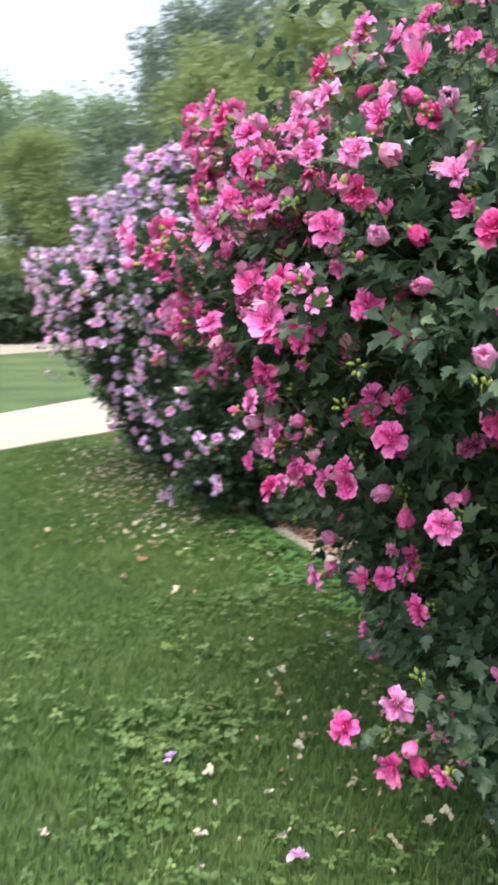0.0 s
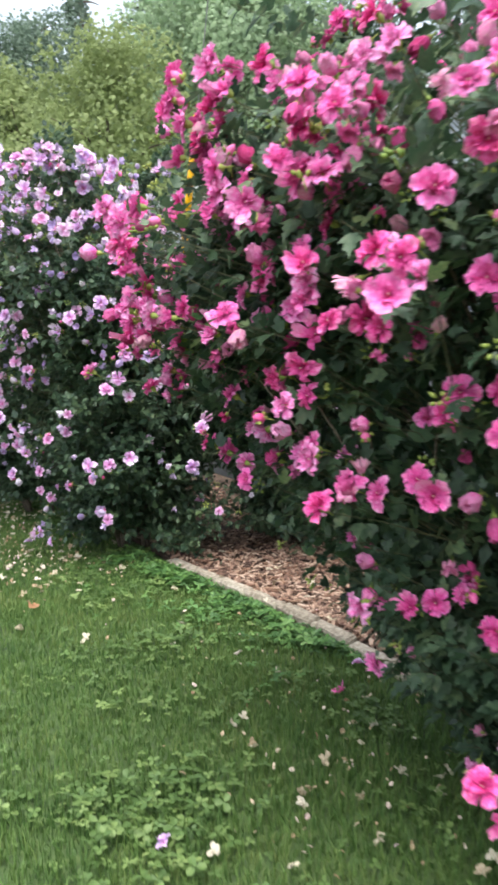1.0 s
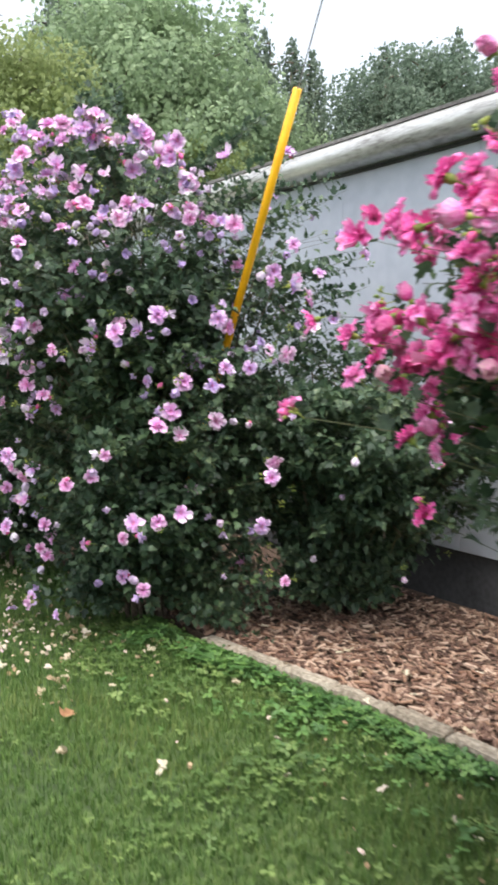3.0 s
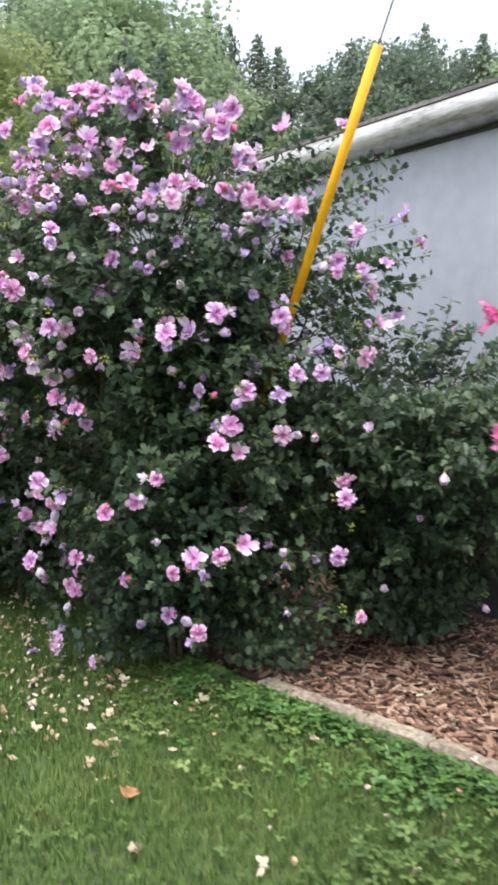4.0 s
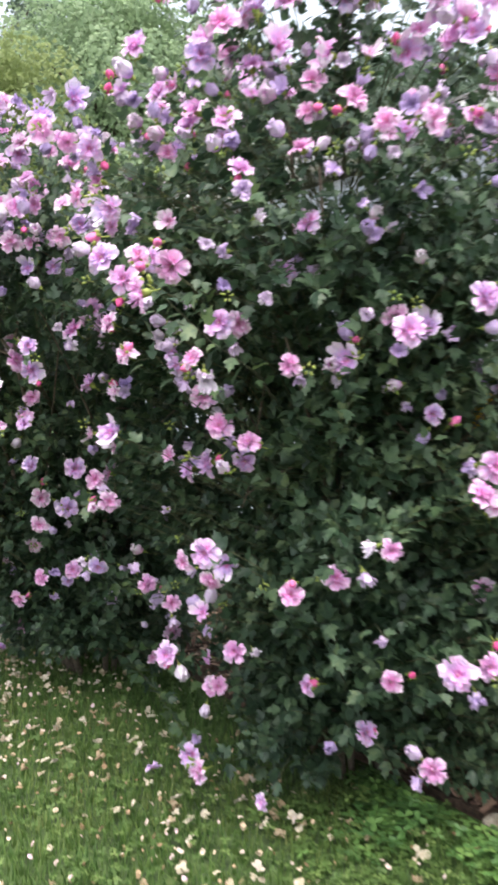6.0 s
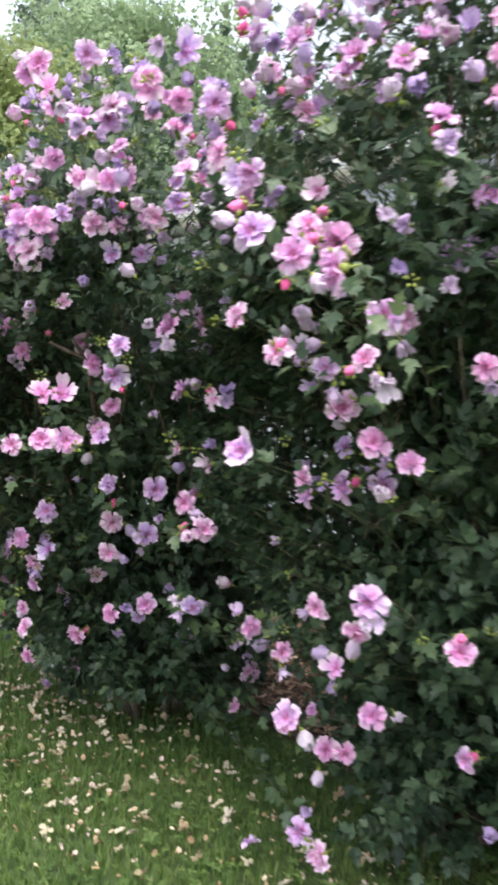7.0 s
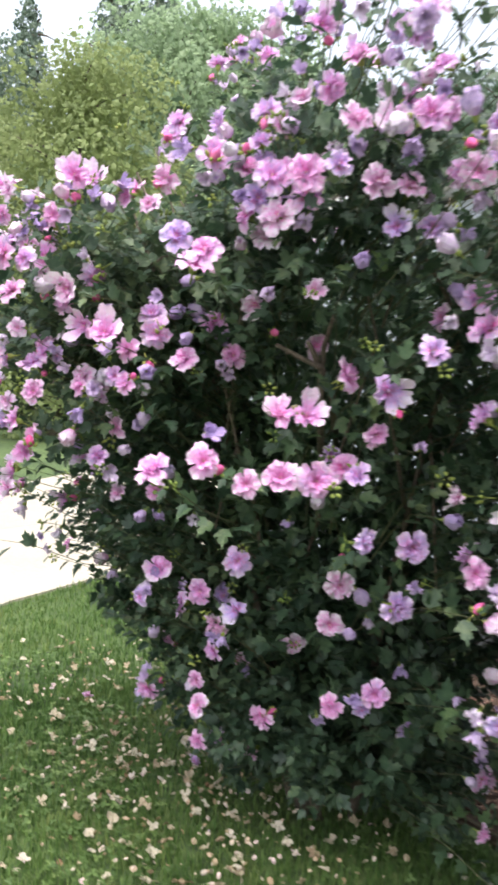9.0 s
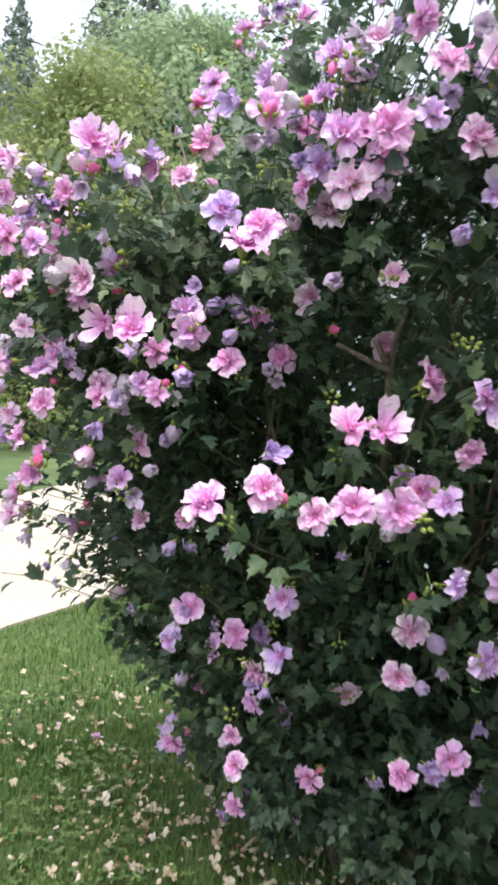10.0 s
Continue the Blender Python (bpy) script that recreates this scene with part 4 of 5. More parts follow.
def along(line, step):
    """Points at even steps along a line, with the way there."""
    p = np.array(line, float)
    seg = np.linalg.norm(np.diff(p, axis=0), axis=1)
    s = np.concatenate([[0], np.cumsum(seg)])
    at = np.arange(step / 2, s[-1], step)
    xy = np.stack([np.interp(at, s, p[:, k]) for k in (0, 1)], 1)
    nx = np.stack([np.interp(at + 0.05, s, p[:, k]) for k in (0, 1)], 1)
    return xy, unit(nx - np.stack([np.interp(at - 0.05, s, p[:, k]) for k in (0, 1)], 1))


bed_edging = thing("bed_edging", (0.47, 4.85, 0), "weathered low concrete edging blocks round the mulch bed", "edging", kind="structure")


def block_mesh(seed):
    rng = random.Random(seed)
    bm = bmesh.new()
    bmesh.ops.create_cube(bm, size=1)
    bmesh.ops.scale(bm, vec=(0.29, 0.085, 0.1), verts=bm.verts)
    bmesh.ops.subdivide_edges(bm, edges=[e for e in bm.edges if abs(e.verts[0].co.x - e.verts[1].co.x) > 0.1], cuts=2)
    bmesh.ops.bevel(bm, geom=[e for e in bm.edges if e.calc_face_angle(0) > 0.5], offset=0.012, segments=1, affect="EDGES")
    for q in bm.verts:
        q.co += Vector((rng.uniform(-0.004, 0.004), rng.uniform(-0.005, 0.005), rng.uniform(-0.006, 0.006)))
    me = bpy.data.meshes.new("edging_block")
    bm.to_mesh(me)
    bm.free()
    me.materials.append(EDGE)
    return me


blocks = [block_mesh(s) for s in range(4)]
for i, (xy, d) in enumerate(zip(*along(EDGE_LINE, 0.3))):
    rr = random.Random(i)
    if xy[1] > 5.5:
        continue
    sharing("edging_block", blocks[i % 4], bed_edging, Matrix.Translation((xy[0] - 0.47, xy[1] - 4.85, 0.012 - 0.01 * (xy[1] < 3.9) + rr.uniform(-0.018, 0.014)))
            @ Matrix.Rotation(math.atan2(d[1], d[0]) + rr.uniform(-0.08, 0.08), 4, "Z") @ Matrix.Rotation(rr.uniform(-0.14, 0.14), 4, "X"))

# driveway in two slabs with a joint, and the far lane
drive = thing("driveway", (-2, 12, 0), "pale concrete driveway crossing the lawn", "driveway", kind="structure")
for pts in ([(-9.0, 0.0), (-2.74, 8.96), (-1.5, 10.78), (-0.85, 11.4), (0.9, 13.1), (0.1, 15.1), (-1.3, 14.02), (-3.9, 10.7), (-10.5, 2.0)],
            [(-10.507, 2.006), (-3.906, 10.706), (-1.303, 14.03), (0.096, 15.11), (0.907, 13.11), (4.5, 16.5), (12, 24), (9, 28), (1.0, 22.0), (-2.57, 15.2), (-3.72, 12.24), (-11.2, 2.9)]):
    bm = bmesh.new()
    bm.faces.new([bm.verts.new((x + 2, y - 12, 0.02)) for x, y in pts])
    ext = bmesh.ops.extrude_face_region(bm, geom=bm.faces[:])
    for q in ext["geom"]:
        if isinstance(q, bmesh.types.BMVert):
            q.co.z -= 0.05
    bmesh.ops.recalc_face_normals(bm, faces=bm.faces[:])
    part("slab", bm, CONCRETE, drive)
sheet("far_lane", [(-30, 24), (-9.0, 29.5), (-4, 40), (4, 60), (-2, 62), (-12.7, 42.5), (-34, 30)], 0.015, EDGE, "pale lane beyond the lawn", "road", thick=0.03)


# ---- shed ----
shed = thing("shed", (wall_x(5.0), 5.0, 0), "long low shed with pale blue-grey metal wall and white gutter", "shed")
WA = math.atan2(1.0, -0.226)
SHED_TURN = Matrix.Rotation(WA - math.pi / 2, 4, "Z")
shed.matrix_basis = Matrix.Translation((wall_x(5.0), 5.0, 0)) @ SHED_TURN
# in the shed's own axes y runs along the wall, x into the shed
Y0, Y1, EAVE = -9.0, 7.0, 2.835


def box(name, x0, x1, y0, y1, z0, z1, mat, parent, bevel=0.004, label=""):
    bm = bmesh.new()
    bmesh.ops.create_cube(bm, size=1)
    bmesh.ops.scale(bm, vec=(x1 - x0, y1 - y0, z1 - z0), verts=bm.verts)
    bmesh.ops.translate(bm, vec=((x0 + x1) / 2, (y0 + y1) / 2, (z0 + z1) / 2), verts=bm.verts)
    if bevel:
        bmesh.ops.bevel(bm, geom=bm.edges[:], offset=bevel, segments=1, affect="EDGES")
    return part(name, bm, mat, parent, label)


k = Y0
while k < Y1 - 0.01:
    box("wall_panel", 0.0, 0.05, k + 0.001, min(k + 1.22, Y1) - 0.001, 0.36, EAVE + 0.1, WALL, shed)
    k += 1.22
box("skirting", 0.03, 0.2, Y0, Y1, -0.05, 0.37, SKIRT, shed, label="dark grey skirting under the wall")
# a thin dark strip along the wall, just below the gutter
box("eave_trim", -0.012, -0.002, Y0, Y1, EAVE - 0.03, EAVE - 0.006, SKIRT, shed, 0.002, "dark strip under the gutter")
box("back_wall", 3.4, 3.48, Y0, Y1, 0.0, EAVE + 0.1, WALL, shed)
box("end_wall", 0.06, 3.4, Y0, Y0 + 0.06, 0.0, EAVE + 0.1, WALL, shed)
box("end_wall", 0.06, 3.4, Y1 - 0.06, Y1, 0.0, EAVE + 0.1, WALL, shed)


def extruded(name, profile, y0, y1, mat, parent, label="", smooth=True):
    n = len(profile)
    ys = np.linspace(y0, y1, 9)
    verts = [(x, y, z) for y in ys for x, z in profile]
    faces = [(i * n + j, i * n + (j + 1) % n, (i + 1) * n + (j + 1) % n, (i + 1) * n + j) for i in range(8) for j in range(n)]
    faces += [tuple(range(n)), tuple(range(8 * n, 9 * n))[::-1]]
    bm = bmesh.new()
    vs = [bm.verts.new(v) for v in verts]
    for f in faces:
        bm.faces.new([vs[i] for i in f])
    bmesh.ops.recalc_face_normals(bm, faces=bm.faces[:])
    return part(name, bm, mat, parent, label)


arc = [(-0.1 - 0.075 * math.sin(a), EAVE + 0.085 - 0.085 * math.cos(a)) for a in np.linspace(0.15, 2.3, 16)]
extruded("gutter", [(0.0, EAVE)] + [(-0.06, EAVE - 0.004)] + arc + [(-0.13, EAVE + 0.165), (0.0, EAVE + 0.16)], Y0 - 0.1, Y1 + 0.1, GUTTER, shed, "white rounded metal gutter with streaks")
extruded("roof", [(-0.14, EAVE + 0.168), (-0.14, EAVE + 0.19), (1.75, EAVE + 0.5), (3.65, EAVE + 0.2), (3.65, EAVE + 0.168), (1.75, EAVE + 0.46)], Y0 - 0.15, Y1 + 0.15, ROOF, shed, "grey low-pitched roof")
bm = bmesh.new()
bmesh.ops.create_cone(bm, cap_ends=True, segments=6, radius1=0.009, radius2=0.006, depth=0.008)
bmesh.ops.rotate(bm, cent=(0, 0, 0), matrix=Matrix.Rotation(-math.pi / 2, 3, "Y"), verts=bm.verts)
first = part("screw", bm, STEEL, shed)
first.location = (-0.003, Y0 + 0.06, 0.4)
k = Y0
while k < Y1 - 0.1:
    for z in np.arange(0.55, EAVE - 0.05, 0.14):
        if 3.0 < k - Y0 < 15:
            sharing("screw", first.data, shed, Matrix.Translation((-0.003, k + 0.06, z)))
    k += 2.44

# ---- guy wire with its yellow guard ----
GUY_TOP, GUY_WAY = np.array([0.31, 4.885, 2.61]), unit([-0.02, 0.56, -0.83])
foot_len = GUY_TOP[2] / -GUY_WAY[2]
guy_foot = GUY_TOP + GUY_WAY * foot_len
guy = thing("guy_wire", tuple(guy_foot), "slanted steel guy wire with a bright yellow plastic guard", "guy wire")
cyc = [guy_foot - GUY_WAY * d for d in np.linspace(0.25, foot_len, 6)]
v, f = tube([p - guy_foot for p in cyc], [0.0195] * 5 + [0.019], 12)
mesh_object("guard", v, f, YELLOW, guy, smooth=True, label="bright yellow plastic tube")
v, f = tube([guy_foot - GUY_WAY * d - guy_foot for d in np.linspace(-0.1, 11.0, 12)], [0.0035] * 12, 6)
mesh_object("wire", v, f, STEEL, guy, smooth=True)


# ---- lawn ----
def in_bed(x, y):
    ex = np.interp(y, [p[1] for p in EDGE_LINE], [p[0] for p in EDGE_LINE])
    return (x > ex - 0.05) & (y > 1.0) & (y < 8.6)


def on_drive(x, y):
    near = np.interp(x, [-9.0, -2.74, -1.5, -0.85, 0.9, 4.5], [0.0, 8.96, 10.78, 11.4, 13.1, 16.5])
    return y > near - 0.03


rg = np.random.default_rng(21)


def blades(count, xr, yr, height, width):
    x, y = rg.uniform(*xr, count), rg.uniform(*yr, count)
    ok = ~in_bed(x, y) & ~on_drive(x, y)
    x, y = x[ok], y[ok]
    n = len(x)
    patch = np.array([noise.noise(Vector((a * 1.3, b * 1.3, 4.0))) for a, b in zip(x, y)])
    h = rg.uniform(0.55, 1.2, n) * height * (1 + 0.45 * patch)
    th, lean = rg.uniform(0, 2 * np.pi, n), rg.uniform(0.1, 0.8, n)
    dx, dy = np.cos(th), np.sin(th)
    w = width * rg.uniform(0.7, 1.3, n)
    rows = []
    for k, (f, ws) in enumerate(((0.0, 1.0), (0.55, 0.8), (1.0, 0.0))):
        off = h * lean * f ** 1.8
        z = h * f * (1 - 0.25 * lean * f)
        cx, cy = x + dx * off, y + dy * off
        for s in ((-1, 1) if ws else (0,)):
            rows.append(np.stack([cx - dy * w * ws * s / 2, cy + dx * w * ws * s / 2, z - 0.002 * (k == 0)], 1))
    v = np.stack(rows, 1).reshape(-1, 3)
    f = np.array([(0, 1, 2), (1, 3, 2), (2, 3, 4)])
    return v, (f[None] + (np.arange(n) * 5)[:, None, None]).reshape(-1, 3)


pieces = [blades(70000, (-1.6, 1.1), (1.6, 5.0), 0.05, 0.0035), blades(60000, (-2.6, 0.4), (5.0, 9.0), 0.055, 0.004), blades(45000, (-5.0, 0.6), (8.5, 12.5), 0.05, 0.006), blades(90000, (-8.0, 2.2), (-5.0, 13.0), 0.045, 0.008)]
off, vs, fs = 0, [], []
for v, f in pieces:
    vs.append(v), fs.append(f + off)
    off += len(v)
tagged(mesh_object("grass", np.concatenate(vs), np.concatenate(fs), GRASS), "short green lawn grass blades", "grass", kind="stuff")

# clover and broad weeds, three round leaflets each
TRI_V, TRI_F = [(0, 0, 0)], []
for a in (0.0, 2.1, 4.2):
    c, s = math.cos(a), math.sin(a)
    b = len(TRI_V)
    for x, y, z in ((0.35, 0.3, 0.08), (0.8, 0.32, 0.05), (1.0, 0.0, 0.0), (0.8, -0.32, 0.05), (0.35, -0.3, 0.08)):
        TRI_V.append((x * c - y * s, x * s + y * c, z))
    TRI_F += [(0, b + 1, b), (0, b + 2, b + 1), (0, b + 3, b + 2), (0, b + 4, b + 3)]


def weeds(count, xr, yr, size, lift, gate, scale, seed_z, mat, name, label, category):
    x, y = rg.uniform(*xr, count), rg.uniform(*yr, count)
    pt = np.array([noise.noise(Vector((a * scale, b * scale, seed_z))) for a, b in zip(x, y)])
    ok = (pt + rg.normal(0, 0.22, count) > gate) & ~in_bed(x, y) & ~on_drive(x, y)
    x, y = x[ok], y[ok]
    n = len(x)
    at = np.stack([x, y, rg.uniform(*lift, n)], 1)
    th = rg.uniform(0, 6.28, n)
    up = np.stack([rg.normal(0, 0.35, n), rg.normal(0, 0.35, n), np.ones(n)], 1)
    v, f = scattered(TRI_V, TRI_F, at, np.stack([np.cos(th), np.sin(th), np.zeros(n)], 1), up, rg.uniform(*size, n))
    return tagged(mesh_object(name, v, f, mat), label, category, kind="stuff")


weeds(6500, (-1.4, 1.0), (1.7, 5.6), (0.008, 0.02), (0.01, 0.045), 0.28, 1.7, 2.0, CLOVER, "clover", "patches of clover and small weeds in the lawn", "clover")
weeds(11000, (-2.4, 0.3), (5.2, 9.5), (0.01, 0.02), (0.015, 0.05), 0.2, 1.7, 2.0, CLOVER, "clover", "patches of clover among fallen blossoms", "clover")
weeds(3000, (-1.1, 0.7), (1.75, 3.6), (0.015, 0.033), (0.02, 0.065), 0.2, 2.3, 6.0, CLOVER, "broad_weed", "broad-leaved weeds standing in the lawn", "weed")
weeds(1500, (-0.5, 0.45), (3.9, 5.9), (0.015, 0.03), (0.03, 0.07), 0.2, 2.3, 6.0, CLOVER, "broad_weed", "broad-leaved weeds near the bed edging", "weed")
# creeping ground cover along the edging
xy, d = along(EDGE_LINE[3:9], 0.004)
n = 4000
pick = rg.integers(0, len(xy), n)
away = np.abs(rg.normal(0, 0.2, n)) + 0.04
gx, gy = xy[pick, 0] - d[pick, 1] * away, xy[pick, 1] + d[pick, 0] * away
lump = np.array([noise.noise(Vector((a * 2.5, b * 2.5, 9.0))) for a, b in zip(gx, gy)])
ok = lump + rg.normal(0, 0.12, n) > 0.06
at = np.stack([gx, gy, rg.uniform(0.015, 0.07, n) * np.clip(0.4 + 4 * away, 0, 1)], 1)[ok]
th = rg.uniform(0, 6.28, len(at))
v, f = scattered(TRI_V, TRI_F, at, np.stack([np.cos(th), np.sin(th), 0 * th], 1), np.stack([rg.normal(0, 0.4, len(at)), rg.normal(0, 0.4, len(at)), 1 + 0 * th], 1), rg.uniform(0.016, 0.034, len(at)))
tagged(mesh_object("creeping_groundcover", v, f, IVY), "dark green creeping ground cover along the bed edging", "ground cover", kind="stuff")

# ---- fallen blossoms ----
def fallen_mesh(seed):
    """A wilted blossom: a few limp petals folded over one another round a shrunken middle."""
    rng = random.Random(seed)
    pieces = [tube([(-0.3, 0, 0.02), (-0.05, 0.02, 0.06), (0.2, 0.05, 0.05)], [0.07, 0.14, 0.03], 6)]
    for i in range(rng.choice((3, 4, 5))):
        v, f = petal(rng.gauss(0, 0.9) if seed % 3 else rng.uniform(0, 6.28), rng.uniform(0.4, 0.62), rng.uniform(0.16, 0.27), rng.uniform(0.05, 0.4), rng.uniform(-0.2, 0.3), rng, 4, 4, 0.0)
        pieces.append(([(x - 0.12, y, z * 0.8 + rng.uniform(-0.03, 0.03)) for x, y, z in v], f))
    v, f = joined(pieces)
    me = bpy.data.meshes.new("fallen_blossom")
    me.from_pydata(np.asarray(v).tolist(), [], f)
    me.polygons.foreach_set("use_smooth", [True] * len(me.polygons))
    me.update()
    me.materials.append(FALLEN)
    return me


wilted = [fallen_mesh(s) for s in range(7)]


def drop(at, size, i, mesh=None, label="wilted pale blossom fallen on the lawn"):
    rr = random.Random(i)
    ob = new("fallen_blossom", mesh or wilted[i % 7])
    ob.matrix_basis = Matrix.Translation((at[0], at[1], at[2] if len(at) > 2 else 0.03)) @ Euler((rr.uniform(-0.5, 0.5), rr.uniform(-0.6, 0.6), rr.uniform(0, 6.28))).to_matrix().to_4x4() @ Matrix.Diagonal((size, size, size, 1))
    return tagged(ob, label, "fallen blossom", "fallen blossoms under the shrubs")


count = 0
rf = random.Random(31)
ZONES = [(-0.55, 5.75, 0.35, 0.35, 50), (-0.95, 7.1, 0.28, 0.6, 90), (-1.35, 8.1, 0.33, 0.5, 85), (-1.25, 9.1, 0.4, 0.35, 26), (0.38, 2.75, 0.25, 0.45, 30), (0.25, 3.9, 0.3, 0.4, 6), (0.85, 4.5, 0.25, 0.5, 18), (-0.6, 5.2, 0.5, 0.3, 4)]
for zx, zy, sx, sy, amount in ZONES:
    for _ in range(amount):
        x, y = rf.gauss(zx, sx), rf.gauss(zy, sy)
        if math.hypot(x, y) < 1.5:
            continue
        drop((x, y, 0.035 if not bool(in_bed(np.array([x]), np.array([y]))[0]) else 0.055), rf.uniform(0.034, 0.062), count)
        count += 1
for i, (x, y, kind) in enumerate(((-0.26, 2.55, "lilac"), (0.13, 2.05, "lilac"), (0.72, 3.6, "lilac"), (0.55, 3.35, "pink"), (-1.3, 8.75, "lilac"), (-0.7, 6.3, "lilac"), (-1.02, 7.95, "lilac"))):
    drop((x, y, 0.05), 0.06, 900 + i, BLOSSOMS[kind][i % 4], "fresh " + ("lilac" if kind == "lilac" else "deep-pink") + " blossom fallen on the lawn")

# one curled dry leaf
DRY = material("dry_brown_leaf", [(0.1, (0.2, 0.09, 0.04)), (0.9, (0.5, 0.28, 0.15))], fine=60, coarse=12, rough=0.8, spread="", weights=(0, 0.5, 0.5), through_light=0.2)
curl = [(x, y, z + 0.5 * y * y + 0.25 * (x - 0.5) ** 2) for x, y, z in LEAF_V]
dry = mesh_object("dry_leaf", [(0.075 * x, 0.09 * y, 0.09 * z) for x, y, z in curl], LEAF_F, DRY, smooth=True, at=(-0.66, 4.77, 0.045))
dry.rotation_euler = (0.2, -0.15, 0.9)
tagged(dry, "curled dry brown leaf lying on the grass", "leaf")

# shrivelled petals too small to count
rows = []
for zx, zy, sx, sy, amount in ZONES:
    m_ = amount * 4
    rows.append(np.stack([rg.normal(zx, sx * 1.1, m_), rg.normal(zy, sy * 1.1, m_), rg.uniform(0.02, 0.045, m_)], 1))
at = np.concatenate(rows)
at = at[(at[:, 1] > 1.6) & ~on_drive(at[:, 0], at[:, 1])]
n = len(at)
v, f = scattered([(0.0, 0.0, 0.2)] + [(0.45 * math.cos(a), 0.36 * math.sin(a), 0.08 * math.sin(3 * a)) for a in np.linspace(0, 5.4, 7)], [(0, i, i + 1) for i in range(1, 7)] + [(0, 7, 1)], at, rg.normal(0, 1, (n, 3)),
                 rg.normal(0, 0.5, (n, 3)) + np.array([0, 0, 1.0]), rg.uniform(0.012, 0.03, n))
tagged(mesh_object("fallen_petals", v, f, FALLEN_BITS), "shrivelled petals strewn over the grass under the shrubs", "fallen petals", kind="stuff")

# ---- mulch chips ----
CHIP_V = [(-0.5, -0.14, -0.05), (0.5, -0.09, -0.05), (0.46, 0.12, -0.05), (-0.42, 0.16, -0.05), (-0.44, -0.1, 0.05), (0.4, -0.06, 0.07), (0.5, 0.07, 0.05), (-0.36, 0.11, 0.06)]
CHIP_F = [(0, 3, 2, 1), (4, 5, 6, 7), (0, 1, 5, 4), (1, 2, 6, 5), (2, 3, 7, 6), (3, 0, 4, 7)]


def chip_spots(n, y0, y1, deep):
    y = rg.uniform(y0, y1, n)
    ex = np.interp(y, [p[1] for p in EDGE_LINE], [p[0] for p in EDGE_LINE])
    x = ex + 0.05 + rg.uniform(0, 1, n) ** 1.2 * np.minimum(deep, wall_x(y) - ex - 0.1)
    return np.stack([x, y, 0.035 + rg.uniform(0, 0.02, n)], 1)


at = np.concatenate([chip_spots(8000, 3.0, 6.2, 1.6), chip_spots(1600, 6.2, 8.3, 1.2), chip_spots(900, 1.4, 3.0, 1.2)])
n = len(at)
th = rg.uniform(0, 6.28, n)
v, f = scattered(CHIP_V, CHIP_F, at, np.stack([np.cos(th), np.sin(th), rg.normal(0, 0.25, n)], 1), np.stack([rg.normal(0, 0.4, n), rg.normal(0, 0.4, n), np.ones(n)], 1), rg.uniform(0.022, 0.078, n))
mulch = thing("wood_chip_mulch", (0.8, 4.6, 0.03), "red-brown shredded wood-chip mulch covering the bed", "mulch", kind="stuff")
tagged(mesh_object("chips", v - np.array([0.8, 4.6, 0.03]), f, CHIP, mulch), kind="stuff")
chip_me = plain_mesh("chip", [(CHIP_V, CHIP_F)], CHIP_PART)
for x, y, z in chip_spots(200, 3.4, 5.8, 0.8):
    sharing("chip", chip_me, mulch, Matrix.Translation((x - 0.8, y - 4.6, z + 0.012 - 0.03)) @ Euler((rf.uniform(-0.3, 0.3), rf.uniform(-0.3, 0.3), rf.uniform(0, 6.28))).to_matrix().to_4x4()
            @ Matrix.Diagonal((rf.uniform(0.04, 0.075),) * 3 + (1,)))


# ---- woods ----
CLUMP_V = [(-0.55, 0, 0), (0, 0.35, 0.1), (0.55, 0.05, -0.06), (0.1, -0.38, 0.06), (0.25, 0.68, -0.04)]
CLUMP_F = [(0, 3, 1), (1, 3, 2), (1, 2, 4)]


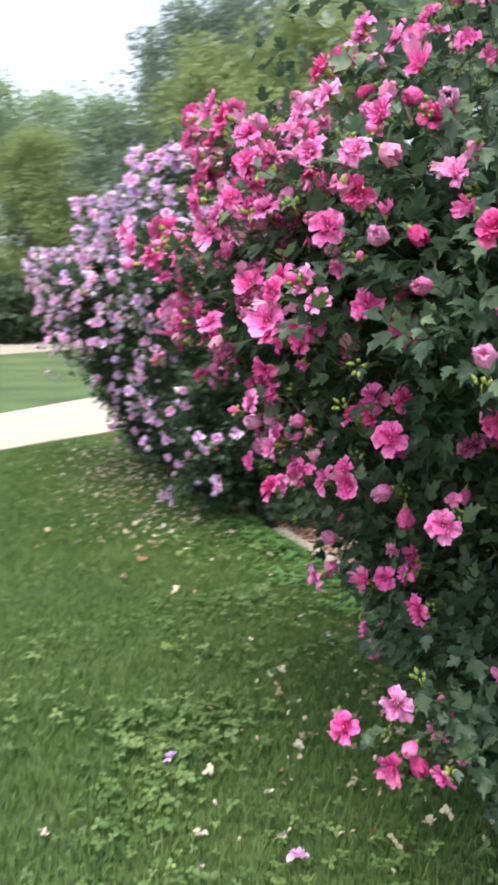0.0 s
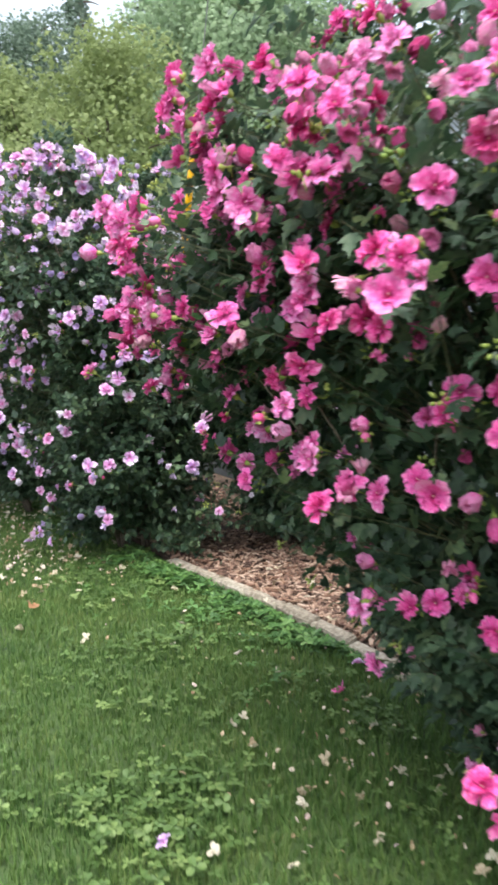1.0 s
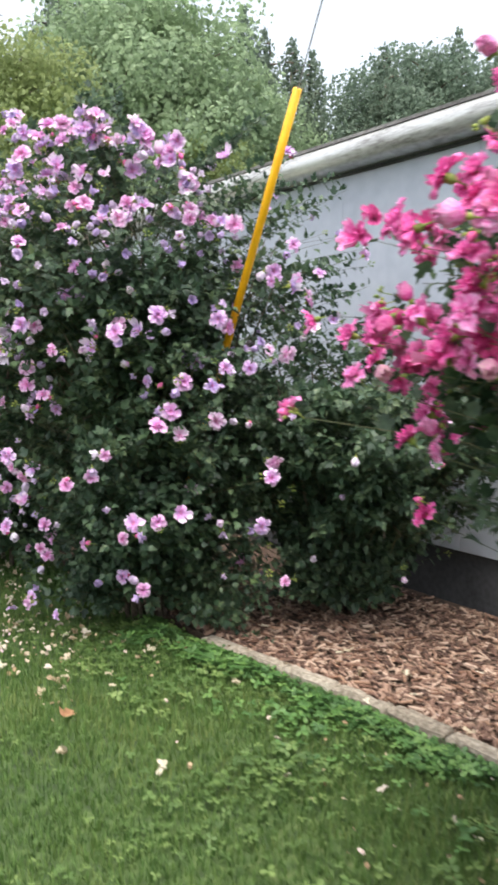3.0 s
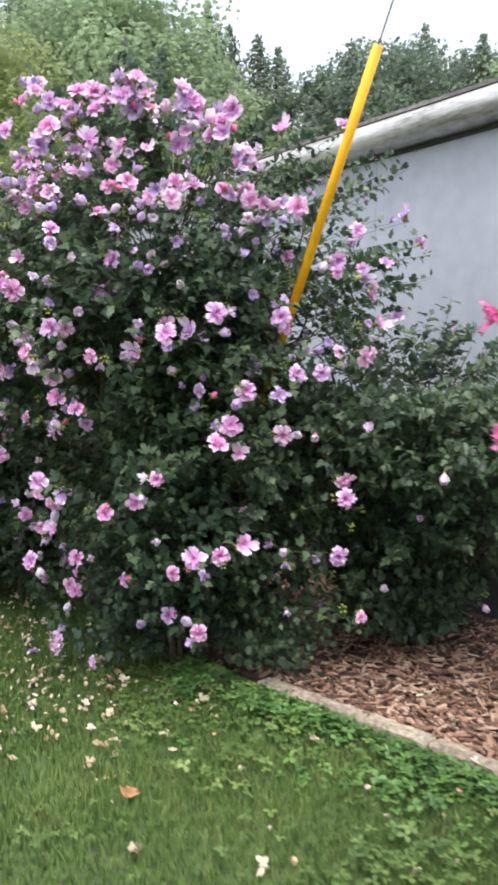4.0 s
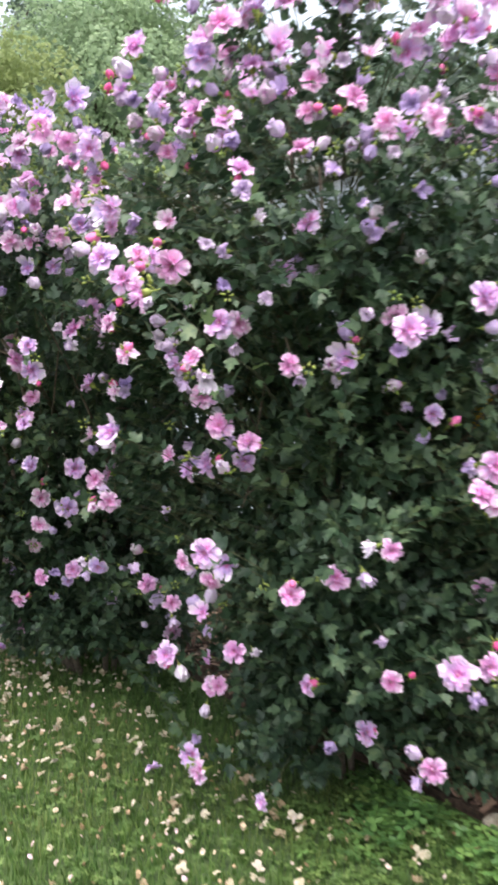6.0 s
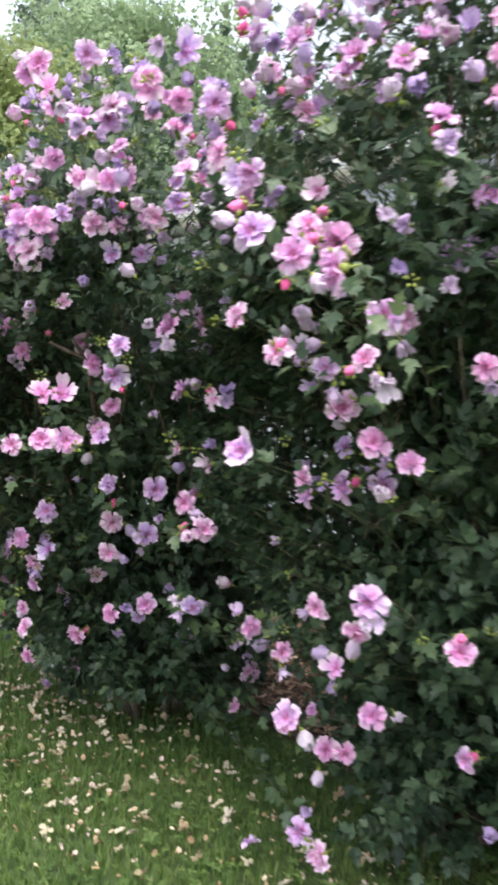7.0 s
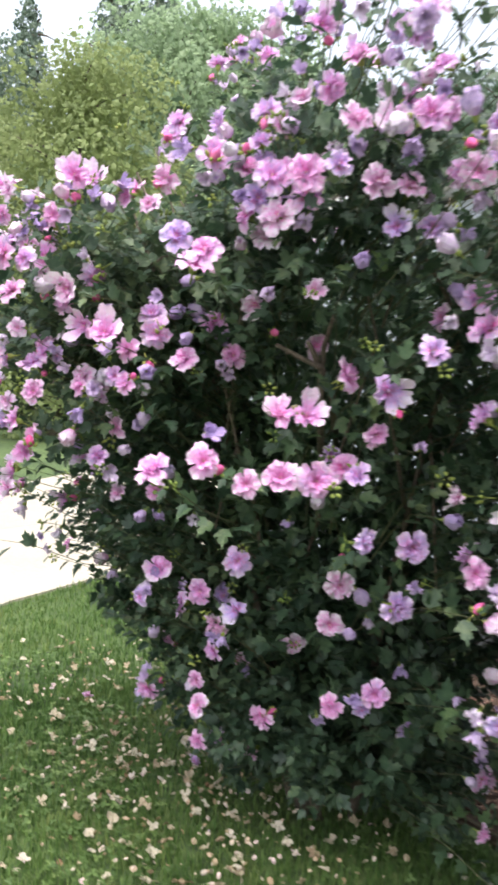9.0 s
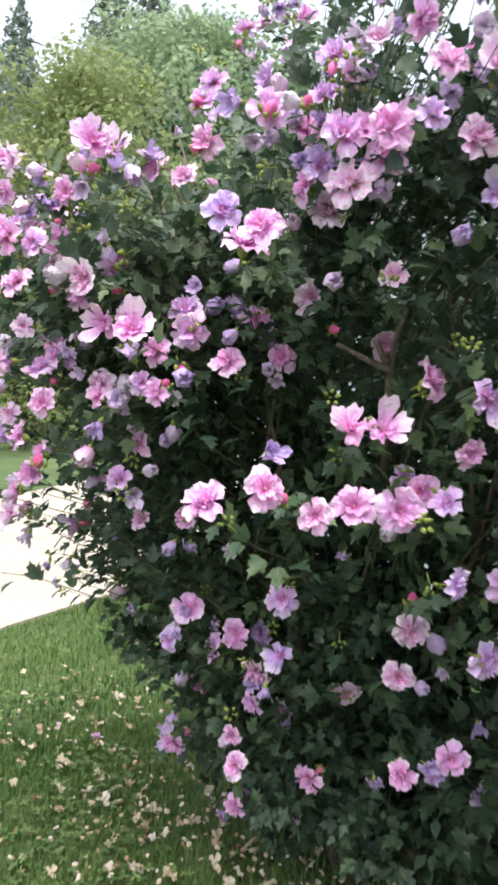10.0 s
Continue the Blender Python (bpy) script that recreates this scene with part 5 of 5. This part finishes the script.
def tree(height, spread, crown_from, mat, seed, clumps, conifer=False, at=(0, 0, 0), size=0.3):
    rng = np.random.default_rng(seed)
    home = thing("tree", at, "dark blue-green conifer in the far woods" if conifer else "leafy deciduous tree in the woods behind the lawn", "tree", "woods behind the lawn")
    u = np.linspace(0, 1, 8)
    line = np.stack([0.02 * height * np.sin(3 * u + seed), 0.02 * height * np.cos(2 * u + seed), u * height * (0.84 if conifer else 0.78) - 0.1], 1)
    v, f = tube(line, height * 0.017 * (1 - 0.88 * u) + 0.02, 9)
    mesh_object("trunk", v, f, TREE_BARK, home, smooth=True)
    puffs = []
    limbs = 30 if not conifer else 60
    for i in range(limbs):
        hh = crown_from + (1 - crown_from) * ((i + 0.5) / limbs) ** 0.9
        th = i * 2.4 + rng.uniform(-0.4, 0.4)
        w = (hh - crown_from) / (1 - crown_from)
        reach = spread * ((1 - w) ** 0.85 + 0.03 if conifer else np.interp(w, [0, 0.25, 0.6, 0.85, 1], [0.7, 1.0, 0.9, 0.6, 0.2])) * rng.uniform(0.7, 1.12)
        rise = (-0.12 if conifer else 0.35) * reach
        start = np.array([np.interp(hh * 0.9, u, line[:, 0]), np.interp(hh * 0.9, u, line[:, 1]), hh * height * 0.9 - (0 if conifer else 0.12 * height * (1 - w))])
        end = start + np.array([reach * math.cos(th), reach * math.sin(th), rise])
        mid = (start + end) / 2 + np.array([0, 0, 0.08 * reach])
        v, f = tube([start, mid, end], [0.05 + 0.05 * (1 - w), 0.04, 0.015], 5)
        if i % 2 == 0:
            mesh_object("limb", v, f, TREE_BARK, home, smooth=True)
        for k in (0.35, 0.6, 0.85, 1.0) if not conifer else (0.3, 0.5, 0.7, 0.9):
            puffs.append((start + (end - start) * k + rng.normal(0, 0.11 * reach + 0.05, 3) * (0.4 if conifer else 1), ((0.04 + 0.13 * (1 - w)) if conifer else 0.26) * spread * rng.uniform(0.6, 1.25)))
    puffs += [(np.array([line[-1, 0], line[-1, 1], height * q]), 0.16 * spread) for q in (0.82, 0.86, 0.9)]
    c = np.array([p for p, _ in puffs])
    r = np.array([q for _, q in puffs])
    share = r ** 1.8
    which = rng.choice(len(c), clumps, p=share / share.sum())
    d = unit(rng.normal(0, 1, (clumps, 3)))
    p = c[which] + d * (r[which] * rng.uniform(0.55, 1.05, clumps))[:, None] * np.array([1.1, 1.1, 0.8])
    if conifer:
        # sprays of needles fill a ragged cone, thickest at the ends of drooping boughs
        w, th = rng.beta(1.0, 1.5, clumps), rng.uniform(0, 2 * np.pi, clumps)
        ragged = np.array([noise.noise(Vector((1.6 * math.cos(a), 1.6 * math.sin(a), 9.0 * b))) for a, b in zip(th, w)])
        away = spread * ((1 - w) ** 0.85 + 0.03) * (0.85 + 0.95 * ragged) * rng.uniform(0.25, 1.0, clumps) ** 0.6
        d = np.stack([np.cos(th), np.sin(th), 0 * th - 0.25], 1)
        p = np.stack([away * np.cos(th), away * np.sin(th), height * (crown_from + (0.92 - crown_from) * w) - 0.22 * away + rng.normal(0, 0.12, clumps)], 1)
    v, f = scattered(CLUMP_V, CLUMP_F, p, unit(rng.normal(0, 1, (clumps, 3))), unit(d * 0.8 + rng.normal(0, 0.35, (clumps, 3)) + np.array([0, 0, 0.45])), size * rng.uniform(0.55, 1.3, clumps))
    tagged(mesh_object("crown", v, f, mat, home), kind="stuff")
    return home


def stand(azimuth, dist, turn, scale):
    a = radians(azimuth)
    return Matrix.Translation((dist * math.sin(a) - 1.3, dist * math.cos(a) + 3.0, 0)) @ Matrix.Rotation(turn, 4, "Z") @ Matrix.Diagonal((scale, scale, scale, 1))


def planted(proto, azimuth, dist, turn, scale):
    ob = copy_thing(proto, stand(azimuth, dist, turn, 1.0))
    ob.scale = (scale, scale, scale)
    return ob


# far trees, each kind built once: (degrees round from straight ahead, metres, turn, size)
def place_first(ob, azimuth, dist, turn, scale):
    a = radians(azimuth)
    ob.location, ob.rotation_euler, ob.scale = (dist * math.sin(a) - 1.3, dist * math.cos(a) + 3.0, 0), (0, 0, turn), (scale,) * 3


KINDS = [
    (tree(16.0, 4.6, 0.12, HAZED_CROWNS[0], 41, 19000, size=0.2), 16.0, [(-17, 52, 0.3, 16.5), (-12.5, 55, 1.4, 15.5), (-8.3, 50, 2.2, 15.5), (13, 40, 0.9, 25.5), (17, 42, 4.0, 25), (44, 40, 0.2, 21), (22.5, 47, 2.7, 19.5), (20.5, 44, 0.7, 21.5)]),
    (tree(13.5, 4.4, 0.08, HAZED_CROWNS[1], 43, 17000, size=0.19), 13.5, [(6.0, 30, 0.0, 21.8), (0.5, 42, 2.5, 19), (11, 43, 1.1, 21), (-14, 46, 0.5, 13), (20, 38, 3.1, 16)]),
    (tree(18.0, 4.8, 0.1, HAZED_CROWNS[2], 47, 16000, size=0.19), 18.0, [(-2.5, 46, 0.0, 21.5), (1.0, 48, 1.0, 22.5), (13.5, 50, 3.0, 25), (16, 47, 2.0, 24.5), (31.5, 50, 4.0, 22.0), (34.5, 44, 5.1, 22.5), (29.5, 50, 1.7, 20.3), (37.5, 47, 5.0, 21.4), (25.5, 52, 0.5, 17.5), (40.5, 45, 2.4, 21.4)]),
    (tree(19.0, 4.3, 0.06, HAZED_CROWNS[3], 53, 10000, conifer=True, size=0.2), 17.4, [(21.4, 55, 0.0, 23.2), (22.8, 52, 2.0, 22.1), (24.8, 50, 1.0, 21.5), (26.2, 52, 0.2, 20.8), (31.2, 46, 1.3, 21.2), (32.7, 49, 0.8, 20.4), (35.9, 46, 3.0, 21.8), (34.2, 50, 4.4, 20.8), (38.5, 47, 2.1, 20.3), (39.8, 44, 0.4, 21.0), (41.2, 46, 1.1, 20.8), (12, 52, 1.0, 27), (3.8, 52, 2.6, 23.9), (9.3, 52, 0.4, 26.2), (-5.3, 52, 2.2, 18)]),
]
for proto, tall, spots in KINDS:
    for i, (azimuth, dist, turn, rise) in enumerate(spots):
        # its top stands so many degrees over the horizon, seen from the lawn
        scale = (1.45 + dist * math.tan(radians(rise))) / tall
        if i == 0:
            place_first(proto, azimuth, dist, turn, scale)
        else:
            planted(proto, azimuth, dist, turn, scale)

# undergrowth along the woods' edge
n = 16000
az = np.radians(rg.uniform(-34, 55, n))
dist = rg.uniform(40, 47, n)
hmax = 3.2 + 1.6 * np.array([noise.noise(Vector((a * 14, 1.0, 0.0))) for a in az])
p = np.stack([dist * np.sin(az), dist * np.cos(az), rg.uniform(0, 1, n) ** 0.8 * hmax], 1)
v, f = scattered(CLUMP_V, CLUMP_F, p, rg.normal(0, 1, (n, 3)), rg.normal(0, 0.5, (n, 3)) + np.array([0, 0, 1.0]), rg.uniform(0.3, 0.7, n))
tagged(mesh_object("undergrowth", v, f, UNDER), "dark undergrowth along the edge of the woods", "undergrowth", kind="stuff")
